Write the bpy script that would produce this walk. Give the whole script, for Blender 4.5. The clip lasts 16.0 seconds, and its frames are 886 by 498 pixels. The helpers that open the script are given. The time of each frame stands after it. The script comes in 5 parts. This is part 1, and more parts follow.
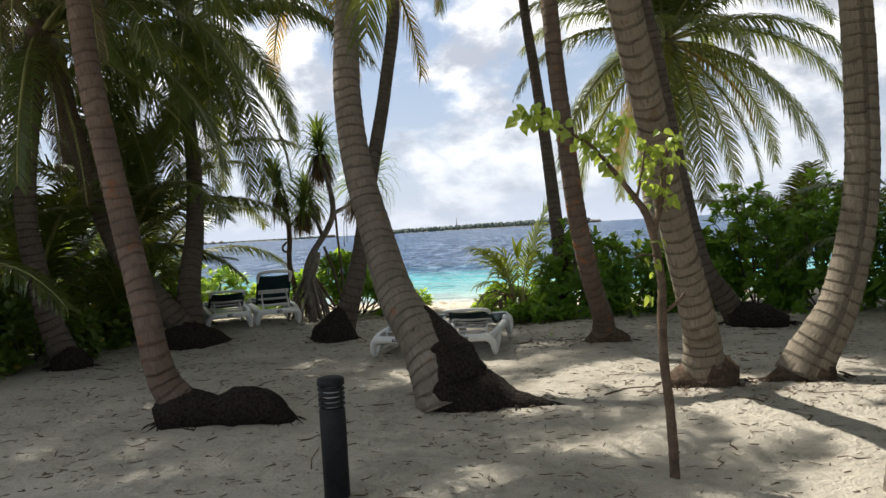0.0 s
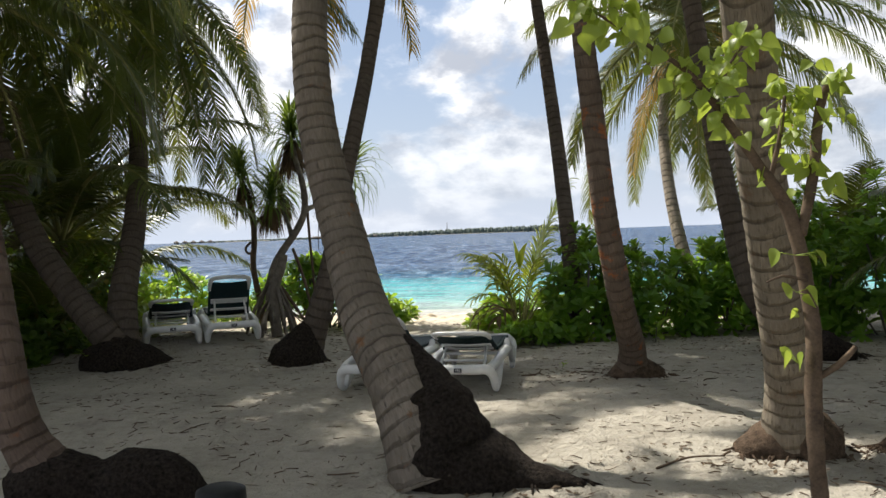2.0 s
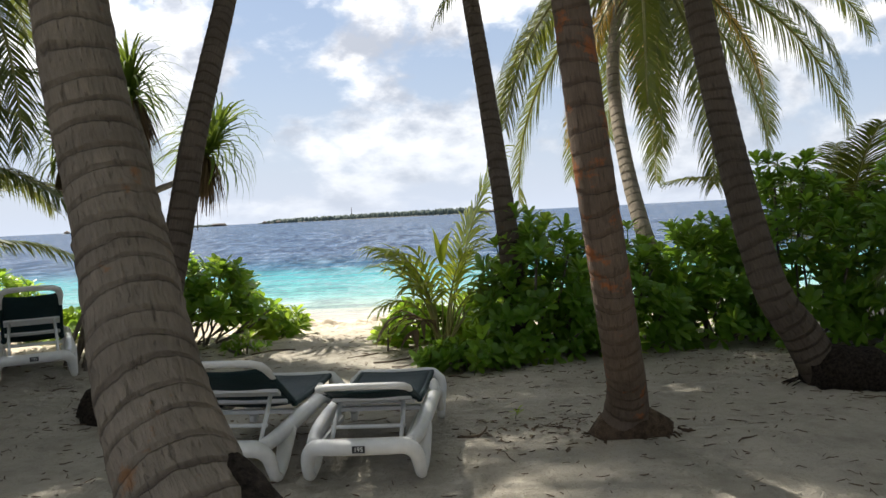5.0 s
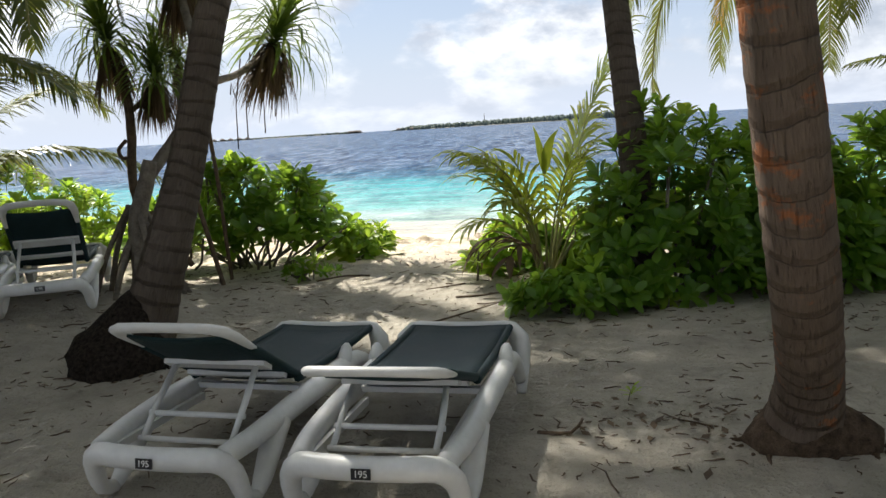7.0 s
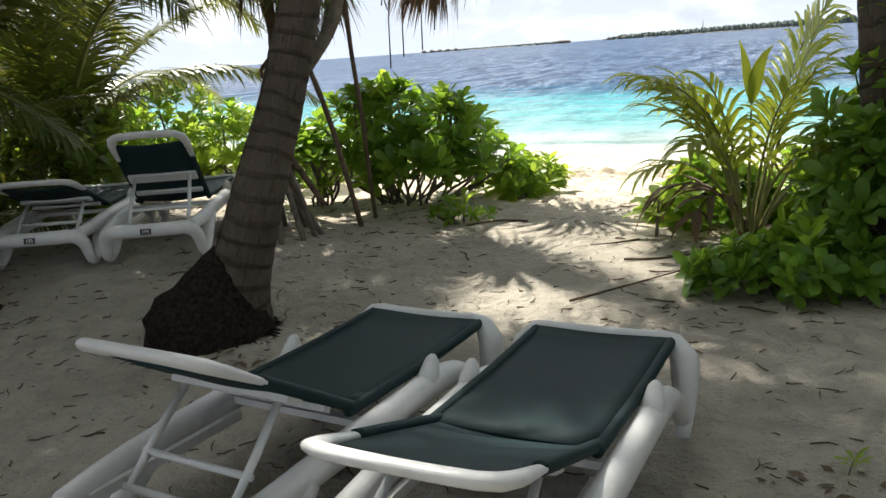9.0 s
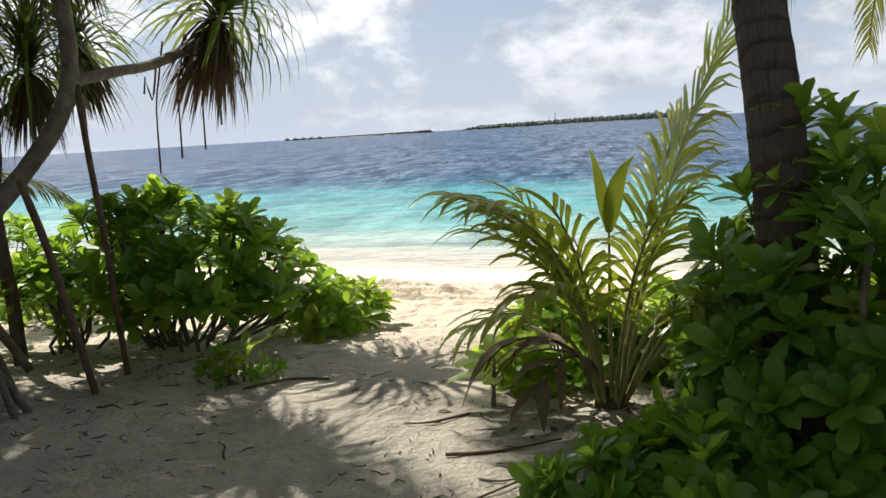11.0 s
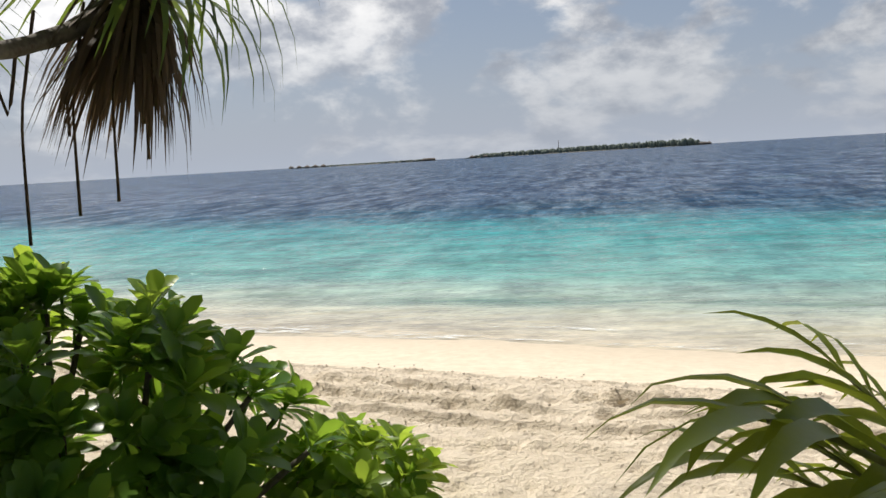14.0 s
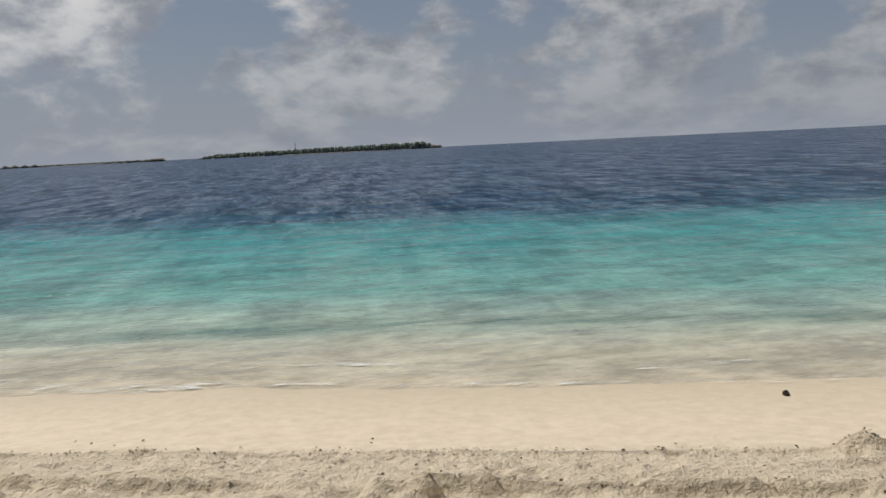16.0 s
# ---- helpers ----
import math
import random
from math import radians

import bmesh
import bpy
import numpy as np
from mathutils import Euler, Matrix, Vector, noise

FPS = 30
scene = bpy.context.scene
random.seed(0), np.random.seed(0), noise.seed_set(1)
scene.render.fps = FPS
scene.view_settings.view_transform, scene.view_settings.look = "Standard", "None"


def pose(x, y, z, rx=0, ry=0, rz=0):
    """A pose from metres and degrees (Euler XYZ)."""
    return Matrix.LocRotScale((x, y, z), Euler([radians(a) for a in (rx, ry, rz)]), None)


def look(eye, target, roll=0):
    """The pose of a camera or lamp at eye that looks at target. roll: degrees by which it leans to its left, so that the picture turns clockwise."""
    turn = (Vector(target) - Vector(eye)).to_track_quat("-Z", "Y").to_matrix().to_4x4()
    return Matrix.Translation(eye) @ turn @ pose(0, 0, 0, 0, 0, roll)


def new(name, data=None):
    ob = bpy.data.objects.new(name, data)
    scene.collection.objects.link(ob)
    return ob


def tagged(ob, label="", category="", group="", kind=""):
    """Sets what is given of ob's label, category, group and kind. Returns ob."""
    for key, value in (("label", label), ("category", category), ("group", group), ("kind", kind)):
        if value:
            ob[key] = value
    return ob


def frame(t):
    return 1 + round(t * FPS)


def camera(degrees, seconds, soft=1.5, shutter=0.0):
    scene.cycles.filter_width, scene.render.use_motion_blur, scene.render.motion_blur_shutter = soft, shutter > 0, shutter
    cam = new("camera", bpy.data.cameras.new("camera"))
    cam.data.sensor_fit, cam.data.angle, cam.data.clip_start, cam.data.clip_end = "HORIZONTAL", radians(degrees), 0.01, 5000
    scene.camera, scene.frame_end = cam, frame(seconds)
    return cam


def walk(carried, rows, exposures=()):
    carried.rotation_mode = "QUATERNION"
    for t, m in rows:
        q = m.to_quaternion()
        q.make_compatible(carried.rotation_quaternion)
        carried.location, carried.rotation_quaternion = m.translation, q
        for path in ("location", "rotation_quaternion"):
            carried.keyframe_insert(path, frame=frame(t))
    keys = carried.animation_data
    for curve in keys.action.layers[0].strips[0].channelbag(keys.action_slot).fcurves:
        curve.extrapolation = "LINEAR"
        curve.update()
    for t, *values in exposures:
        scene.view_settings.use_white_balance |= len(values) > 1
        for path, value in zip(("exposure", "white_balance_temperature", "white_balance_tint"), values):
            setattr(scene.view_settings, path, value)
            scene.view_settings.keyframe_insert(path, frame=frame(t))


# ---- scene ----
cam = camera(56.1, 16.0)
PATH = [
    (0, (0.501, -0.176, 1.58), (0.401, 1.821, 1.534), -3.3),
    (0.5, (0.453, 0.323, 1.541), (0.368, 2.32, 1.484), -3.0),
    (1, (0.445, 0.905, 1.521), (0.382, 2.904, 1.482), -2.6),
    (1.5, (0.44, 1.475, 1.545), (0.405, 3.474, 1.51), -2.8),
    (2, (0.397, 2.038, 1.549), (0.322, 4.036, 1.512), -2.0),
    (2.5, (0.372, 2.569, 1.562), (0.235, 4.564, 1.504), -2.3),
    (3, (0.369, 3.084, 1.59), (0.212, 5.077, 1.54), -2.9),
    (3.5, (0.363, 3.645, 1.58), (0.286, 5.643, 1.547), -4.1),
    (4, (0.38, 4.164, 1.566), (0.415, 6.163, 1.516), -3.9),
    (4.2, (0.36, 4.367, 1.579), (0.422, 6.365, 1.52), -3.5),
    (6.3, (0.643, 6.435, 1.525), (0.86, 8.418, 1.384), -3.4),
    (6.5, (0.709, 6.649, 1.513), (0.861, 8.637, 1.354), -3.5),
    (7, (0.797, 7.083, 1.457), (0.618, 9.054, 1.167), -3.5),
    (7.5, (0.89, 7.425, 1.441), (0.309, 9.273, 0.942), -2.8),
    (8, (0.957, 7.74, 1.404), (0.193, 9.464, 0.736), -2.6),
    (8.5, (0.957, 8.052, 1.434), (0.195, 9.786, 0.792), -3.9),
    (9, (0.945, 8.445, 1.485), (0.29, 10.277, 1.022), -4.1),
    (9.5, (0.899, 8.88, 1.531), (0.496, 10.813, 1.211), -3.6),
    (9.7, (0.874, 9.057, 1.54), (0.575, 11.013, 1.254), -4.0),
    (11.8, (0.997, 11.082, 1.547), (0.516, 13.001, 1.255), -1.8),
    (12, (0.996, 11.267, 1.527), (0.428, 13.159, 1.213), -1.8),
    (12.5, (0.856, 11.76, 1.566), (0.17, 13.611, 1.243), -0.0),
    (13, (0.649, 12.251, 1.587), (-0.092, 14.089, 1.317), -0.9),
    (13.5, (0.348, 12.704, 1.593), (-0.245, 14.6, 1.365), -3.0),
    (14, (0.093, 13.119, 1.619), (-0.255, 15.076, 1.404), -3.4),
    (14.5, (-0.096, 13.52, 1.632), (-0.2, 15.506, 1.42), -3.9),
    (15, (-0.185, 13.954, 1.654), (-0.064, 15.934, 1.394), -3.9),
    (15.5, (-0.198, 14.403, 1.668), (0.012, 16.373, 1.394), -3.5),
    (16, (-0.219, 14.804, 1.64), (0.052, 16.771, 1.395), -2.8),
]
# exposure follows the phone's own metering along the walk
EXPO = [(0.0, 0.53), (4.2, 0.52), (6.3, 0.70), (6.9, 0.66), (7.5, 1.05), (8.0, 1.95), (8.5, 1.80), (9.0, 0.88), (9.7, 0.35), (11.8, 0.38), (12.5, 0.36), (13.0, 0.28), (13.5, 0.03), (14.2, -0.25), (15.2, -0.62), (16.0, -0.80)]
walk(cam, [(t, look(eye, target, roll)) for t, eye, target, roll in PATH], EXPO)

# ---- light ----
SUN_AZ, SUN_EL = radians(-47), radians(52)      # azimuth from +y towards +x
SUN_DIR = Vector((math.sin(SUN_AZ) * math.cos(SUN_EL), math.cos(SUN_AZ) * math.cos(SUN_EL), math.sin(SUN_EL)))
SKY_STRENGTH, SUN_STRENGTH = 0.088, 5.0


def build_light():
    sun = new("sun", bpy.data.lights.new("sun", "SUN"))
    sun.data.energy, sun.data.angle, sun.data.color = SUN_STRENGTH, radians(0.6), (1.0, 0.95, 0.86)
    sun.matrix_world = look(SUN_DIR * 100, (0, 0, 0))
    world = bpy.data.worlds.new("world")
    world.use_nodes = True
    scene.world = world
    nt = world.node_tree
    nt.nodes.clear()
    out = nt.nodes.new("ShaderNodeOutputWorld")
    bg = nt.nodes.new("ShaderNodeBackground")
    sky = nt.nodes.new("ShaderNodeTexSky")
    sky.sky_type, sky.sun_disc = "NISHITA", False
    sky.sun_elevation, sky.sun_rotation = SUN_EL, SUN_AZ
    sky.air_density, sky.dust_density, sky.ozone_density = 1.0, 1.3, 1.0
    # cumulus and thin veil over the whole sky, brighter towards the sun
    tc = nt.nodes.new("ShaderNodeTexCoord")
    sep = nt.nodes.new("ShaderNodeSeparateXYZ")
    nt.links.new(tc.outputs["Generated"], sep.inputs[0])

    def maths(op, a, b=None, clamp=False):
        n = nt.nodes.new("ShaderNodeMath")
        n.operation, n.use_clamp = op, clamp
        for i, v in enumerate((a, b)):
            if v is None:
                continue
            if isinstance(v, (int, float)):
                n.inputs[i].default_value = v
            else:
                nt.links.new(v, n.inputs[i])
        return n.outputs[0]

    def blend(fac, a, b, kind="MIX"):
        n = nt.nodes.new("ShaderNodeMixRGB")
        n.blend_type = kind
        for i, v in enumerate((fac, a, b)):
            if isinstance(v, tuple):
                n.inputs[i].default_value = (*v, 1)
            elif isinstance(v, float):
                n.inputs[i].default_value = v
            else:
                nt.links.new(v, n.inputs[i])
        return n.outputs[0]

    def cloud_noise(vec, scale, detail, rough, twist=0.0):
        n = nt.nodes.new("ShaderNodeTexNoise")
        n.inputs["Scale"].default_value, n.inputs["Detail"].default_value = scale, detail
        n.inputs["Roughness"].default_value, n.inputs["Distortion"].default_value = rough, twist
        nt.links.new(vec, n.inputs["Vector"])
        return n.outputs["Fac"]

    def soft(fac, lo, hi):
        n = nt.nodes.new("ShaderNodeMapRange")
        n.interpolation_type = "SMOOTHSTEP"
        n.inputs["From Min"].default_value, n.inputs["From Max"].default_value = lo, hi
        nt.links.new(fac, n.inputs["Value"])
        return n.outputs["Result"]
    up = maths("MAXIMUM", sep.outputs[2], 0.0)
    comb = nt.nodes.new("ShaderNodeCombineXYZ")
    for i in (0, 1):
        nt.links.new(sep.outputs[i], comb.inputs[i])
    nt.links.new(maths("MULTIPLY", maths("POWER", up, 0.85), 1.5), comb.inputs[2])
    mp = nt.nodes.new("ShaderNodeMapping")
    mp.inputs["Location"].default_value = (3.4, 1.7, 0.0)
    nt.links.new(comb.outputs[0], mp.inputs[0])
    heap = soft(cloud_noise(mp.outputs[0], 6.6, 10.0, 0.55, 0.2), 0.43, 0.56)
    light = soft(cloud_noise(mp.outputs[0], 12.5, 9.0, 0.58, 0.1), 0.34, 0.66)
    dot = nt.nodes.new("ShaderNodeVectorMath")
    dot.operation = "DOT_PRODUCT"
    dot.inputs[1].default_value = SUN_DIR
    nt.links.new(tc.outputs["Generated"], dot.inputs[0])
    glow = maths("ADD", 0.72, maths("MULTIPLY", maths("POWER", maths("MAXIMUM", dot.outputs["Value"], 0.0), 2.5), 0.85))
    veil = blend(0.6, sky.outputs[0], (3.0, 3.9, 5.6))
    haze = blend(maths("POWER", maths("SUBTRACT", 1.0, up), 8.0), veil, (5.6, 6.2, 7.3))      # sea haze low over the horizon
    tone = blend(light, (5.0, 5.3, 6.0), (13.5, 13.3, 13.1))
    tone = blend(1.0, tone, glow, "MULTIPLY")
    cover = maths("MULTIPLY", heap, maths("ADD", 0.22, maths("MULTIPLY", up, 4.2), clamp=True))
    mixed = blend(maths("MULTIPLY", cover, 0.92), haze, tone)
    nt.links.new(mixed, bg.inputs[0])
    bg.inputs[1].default_value = SKY_STRENGTH
    nt.links.new(bg.outputs[0], out.inputs[0])


build_light()


# ---- materials ----
class Nodes:
    """A small wrapper to write node materials."""

    def __init__(self, name):
        self.mat = bpy.data.materials.new(name)
        self.mat.use_nodes = True
        self.nt = self.mat.node_tree
        self.nt.nodes.clear()
        self.out = self.nt.nodes.new("ShaderNodeOutputMaterial")

    def node(self, kind, **sets):
        n = self.nt.nodes.new(kind)
        for k, v in sets.items():
            n.inputs[k.replace("_", " ")].default_value = v
        return n

    def link(self, a, b):
        self.nt.links.new(a, b)

    def maths(self, op, a, b=None, clamp=False):
        n = self.nt.nodes.new("ShaderNodeMath")
        n.operation, n.use_clamp = op, clamp
        for i, v in enumerate((a, b)):
            if v is None:
                continue
            if isinstance(v, (int, float)):
                n.inputs[i].default_value = v
            else:
                self.link(v, n.inputs[i])
        return n.outputs[0]

    def coord(self, which="Object", scale=(1, 1, 1)):
        tc = self.nt.nodes.new("ShaderNodeTexCoord")
        m = self.nt.nodes.new("ShaderNodeMapping")
        m.inputs["Scale"].default_value = scale
        self.link(tc.outputs[which], m.inputs[0])
        return m.outputs[0]

    def noise(self, vec, scale, detail=4.0, rough=0.55, distortion=0.0):
        n = self.node("ShaderNodeTexNoise", Scale=scale, Detail=detail, Roughness=rough, Distortion=distortion)
        self.link(vec, n.inputs["Vector"])
        return n.outputs["Fac"]

    def ramp(self, fac, stops):
        r = self.nt.nodes.new("ShaderNodeValToRGB")
        els = r.color_ramp.elements
        while len(els) < len(stops):
            els.new(0.5)
        for e, (p, c) in zip(els, stops):
            e.position = p
            e.color = (c, c, c, 1) if isinstance(c, (int, float)) else (*c, 1)
        self.link(fac, r.inputs[0])
        return r.outputs[0]

    def mix(self, fac, a, b, blend="MIX"):
        n = self.nt.nodes.new("ShaderNodeMixRGB")
        n.blend_type = blend
        for i, v in enumerate((fac, a, b)):
            if isinstance(v, (int, float)):
                n.inputs[i].default_value = v if i == 0 else (v, v, v, 1)
            elif isinstance(v, tuple):
                n.inputs[i].default_value = (*v, 1)
            else:
                self.link(v, n.inputs[i])
        return n.outputs[0]

    def bump(self, height, strength=0.5, distance=0.01, normal=None):
        b = self.node("ShaderNodeBump", Strength=strength, Distance=distance)
        self.link(height, b.inputs["Height"])
        if normal is not None:
            self.link(normal, b.inputs["Normal"])
        return b.outputs[0]

    def surface(self, colour, rough=0.8, normal=None, spec=0.5, metallic=0.0):
        p = self.nt.nodes.new("ShaderNodeBsdfPrincipled")
        if isinstance(colour, tuple):
            p.inputs["Base Color"].default_value = (*colour, 1)
        else:
            self.link(colour, p.inputs["Base Color"])
        if isinstance(rough, (int, float)):
            p.inputs["Roughness"].default_value = rough
        else:
            self.link(rough, p.inputs["Roughness"])
        p.inputs["Specular IOR Level"].default_value = spec
        p.inputs["Metallic"].default_value = metallic
        if normal is not None:
            self.link(normal, p.inputs["Normal"])
        return p.outputs[0]

    def done(self, shader):
        self.link(shader, self.out.inputs["Surface"])
        return self.mat


def make_sand():
    m = Nodes("coral_sand")
    v = m.coord()
    geo = m.nt.nodes.new("ShaderNodeNewGeometry")
    sep = m.nt.nodes.new("ShaderNodeSeparateXYZ")
    m.link(geo.outputs["Position"], sep.inputs[0])
    grain = m.noise(v, 140.0, 2.0)
    patch = m.noise(v, 1.6, 5.0)
    blot = m.noise(v, 9.0, 4.0)
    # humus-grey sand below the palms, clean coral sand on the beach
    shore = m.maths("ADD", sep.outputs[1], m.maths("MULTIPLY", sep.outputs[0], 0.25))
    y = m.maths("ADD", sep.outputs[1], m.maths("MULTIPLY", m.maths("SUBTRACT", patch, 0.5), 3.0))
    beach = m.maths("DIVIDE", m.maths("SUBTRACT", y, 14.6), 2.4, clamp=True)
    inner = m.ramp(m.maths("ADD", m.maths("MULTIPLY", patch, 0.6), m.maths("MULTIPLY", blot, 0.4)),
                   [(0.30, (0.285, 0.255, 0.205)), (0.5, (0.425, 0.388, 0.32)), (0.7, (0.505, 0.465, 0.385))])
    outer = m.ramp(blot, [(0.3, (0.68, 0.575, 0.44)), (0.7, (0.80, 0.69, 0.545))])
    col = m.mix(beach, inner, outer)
    # wet strip along the sea
    wet = m.maths("DIVIDE", m.maths("SUBTRACT", -0.40, sep.outputs[2]), 0.10, clamp=True)
    col = m.mix(m.maths("MULTIPLY", wet, 0.55), col, (0.50, 0.42, 0.31))
    col = m.mix(m.maths("MULTIPLY", m.ramp(grain, [(0.62, 0.0), (0.75, 1.0)]), 0.5), col, (0.16, 0.12, 0.09))
    crumb = m.ramp(m.noise(v, 48.0, 3.0, 0.6), [(0.63, 0.0), (0.69, 1.0)])
    col = m.mix(m.maths("MULTIPLY", crumb, m.maths("SUBTRACT", 0.55, m.maths("MULTIPLY", beach, 0.45))), col, (0.15, 0.12, 0.09))
    # damp sand turned up along the ruts
    damp = None
    for row in (19.13, 18.68, 19.97, 18.23):
        band = m.maths("SUBTRACT", 1.0, m.maths("MULTIPLY", m.maths("ABSOLUTE", m.maths("SUBTRACT", shore, row)), 16.0), clamp=True)
        damp = band if damp is None else m.maths("MAXIMUM", damp, band)
    damp = m.maths("MULTIPLY", damp, m.ramp(m.noise(m.coord("Object", (0.5, 2.0, 1)), 4.0, 6.0, 0.7), [(0.42, 0.0), (0.58, 1.0)]))
    col = m.mix(m.maths("MULTIPLY", damp, 0.7), col, (0.30, 0.245, 0.175))
    h = m.maths("ADD", m.maths("MULTIPLY", grain, 0.25), m.maths("ADD", m.maths("MULTIPLY", m.noise(v, 24.0, 5.0, 0.62), 1.5), m.maths("MULTIPLY", blot, 1.8)))
    # the swash zone is washed smooth
    smooth = m.maths("DIVIDE", m.maths("SUBTRACT", shore, 19.95), 0.3, clamp=True)
    hh = m.maths("MULTIPLY", m.maths("MULTIPLY", h, m.maths("SUBTRACT", 1.35, m.maths("MULTIPLY", beach, 0.15))), m.maths("SUBTRACT", 1.0, m.maths("MULTIPLY", smooth, 0.94)))
    return m.done(m.surface(col, m.maths("SUBTRACT", 0.95, m.maths("MULTIPLY", wet, 0.25)), m.bump(hh, 0.9, 0.022), 0.25))


def make_water():
    m = Nodes("lagoon_water")
    geo = m.nt.nodes.new("ShaderNodeNewGeometry")
    sep = m.nt.nodes.new("ShaderNodeSeparateXYZ")
    m.link(geo.outputs["Position"], sep.inputs[0])
    v = m.coord("Object", (0.35, 1.0, 1.0))
    big = m.noise(m.coord("Object", (0.09, 0.22, 1)), 1.0, 4.0, 0.6)
    shore = m.maths("ADD", sep.outputs[1], m.maths("MULTIPLY", sep.outputs[0], 0.25))
    y = m.maths("ADD", shore, m.maths("MULTIPLY", m.maths("SUBTRACT", big, 0.5), m.maths("MULTIPLY", m.maths("SUBTRACT", shore, 19.0), 0.4)))
    y2 = m.maths("ADD", y, m.maths("MULTIPLY", m.maths("MINIMUM", m.maths("MULTIPLY", sep.outputs[0], sep.outputs[0]), 1200.0), -0.004))
    col = m.ramp(m.maths("DIVIDE", m.maths("SUBTRACT", y2, 20.0), 40.0, clamp=True),
                 [(0.055, (0.74, 0.65, 0.50)), (0.085, (0.62, 0.60, 0.47)), (0.12, (0.44, 0.55, 0.45)), (0.175, (0.20, 0.46, 0.40)), (0.34, (0.065, 0.36, 0.345)),
                  (0.45, (0.045, 0.30, 0.32)), (0.54, (0.020, 0.125, 0.20)), (0.70, (0.026, 0.092, 0.175)), (1.0, (0.030, 0.084, 0.170))])
    open_sea = m.maths("DIVIDE", m.maths("SUBTRACT", y, 23.3), 2.2, clamp=True)
    reef = m.ramp(m.noise(m.coord("Object", (0.12, 0.45, 1)), 1.0, 3.0, 0.6), [(0.60, 0.0), (0.70, 1.0)])
    col = m.mix(m.maths("MULTIPLY", m.maths("MULTIPLY", reef, open_sea), 0.5), col, (0.035, 0.13, 0.13))
    # a line of loose weed lies along the shelf edge near the beach
    weed = m.maths("SUBTRACT", 1.0, m.maths("MULTIPLY", m.maths("ABSOLUTE", m.maths("SUBTRACT", y, 24.6)), 1.5), clamp=True)
    weed = m.maths("MULTIPLY", weed, m.ramp(m.noise(m.coord("Object", (0.3, 1.4, 1)), 1.0, 4.0), [(0.40, 0.0), (0.62, 1.0)]))
    col = m.mix(m.maths("MULTIPLY", weed, 0.8), col, (0.05, 0.16, 0.13))
    # the dark of wavelets that look down into the water is painted by noise
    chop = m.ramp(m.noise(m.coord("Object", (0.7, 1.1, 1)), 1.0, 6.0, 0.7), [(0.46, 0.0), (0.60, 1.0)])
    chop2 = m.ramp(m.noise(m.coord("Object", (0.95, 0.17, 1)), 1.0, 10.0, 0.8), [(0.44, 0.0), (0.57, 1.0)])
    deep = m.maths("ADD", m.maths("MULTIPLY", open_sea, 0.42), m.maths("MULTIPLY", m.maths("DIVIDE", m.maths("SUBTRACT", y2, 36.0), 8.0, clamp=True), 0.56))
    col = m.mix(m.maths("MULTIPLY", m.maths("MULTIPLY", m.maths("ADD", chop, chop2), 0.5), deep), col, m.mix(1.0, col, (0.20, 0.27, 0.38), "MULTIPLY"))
    # lighter and darker ripples are painted into the colour too
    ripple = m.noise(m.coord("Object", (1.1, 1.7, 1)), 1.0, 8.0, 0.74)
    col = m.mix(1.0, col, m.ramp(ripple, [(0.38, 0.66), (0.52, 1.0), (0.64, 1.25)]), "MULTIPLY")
    w1 = m.noise(v, 2.2, 3.0, 0.6, 0.4)
    w2 = m.noise(v, 0.55, 3.0, 0.55)
    w3 = m.noise(v, 9.0, 2.0, 0.6)
    far = m.maths("DIVIDE", m.maths("SUBTRACT", shore, 34.0), 40.0, clamp=True)
    w4 = m.noise(v, 0.16, 4.0, 0.6)
    h = m.maths("ADD", m.maths("MULTIPLY", w2, 1.6), m.maths("ADD", w1, m.maths("MULTIPLY", w3, 0.22)))
    nrm = m.bump(m.maths("MULTIPLY", m.maths("ADD", w4, m.maths("MULTIPLY", w2, 0.5)), far), 1.0, 0.9, m.bump(h, 1.0, 0.10))
    water = m.surface(col, m.maths("ADD", 0.09, m.maths("MULTIPLY", far, 0.06)), nrm, 0.22)
    # noise patches trade the reflection for a darker matte colour, painted as wavelet faces
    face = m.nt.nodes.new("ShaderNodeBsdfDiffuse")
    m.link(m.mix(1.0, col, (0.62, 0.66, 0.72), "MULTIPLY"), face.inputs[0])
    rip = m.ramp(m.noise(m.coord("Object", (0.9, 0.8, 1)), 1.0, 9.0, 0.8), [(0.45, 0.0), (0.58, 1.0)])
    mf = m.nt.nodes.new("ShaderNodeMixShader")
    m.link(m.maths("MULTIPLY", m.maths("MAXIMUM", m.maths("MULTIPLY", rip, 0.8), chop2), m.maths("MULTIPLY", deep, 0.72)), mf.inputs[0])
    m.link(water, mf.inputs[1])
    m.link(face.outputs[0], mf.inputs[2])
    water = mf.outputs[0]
    clear = m.nt.nodes.new("ShaderNodeBsdfTransparent")
    clear.inputs[0].default_value = (0.93, 0.97, 0.94, 1)
    fac = m.maths("DIVIDE", m.maths("SUBTRACT", y, 21.9), 2.4, clamp=True)
    mx = m.nt.nodes.new("ShaderNodeMixShader")
    m.link(m.maths("ADD", m.maths("MULTIPLY", fac, 0.20), 0.80), mx.inputs[0])
    m.link(clear.outputs[0], mx.inputs[1])
    m.link(water, mx.inputs[2])
    return m.done(mx.outputs[0])


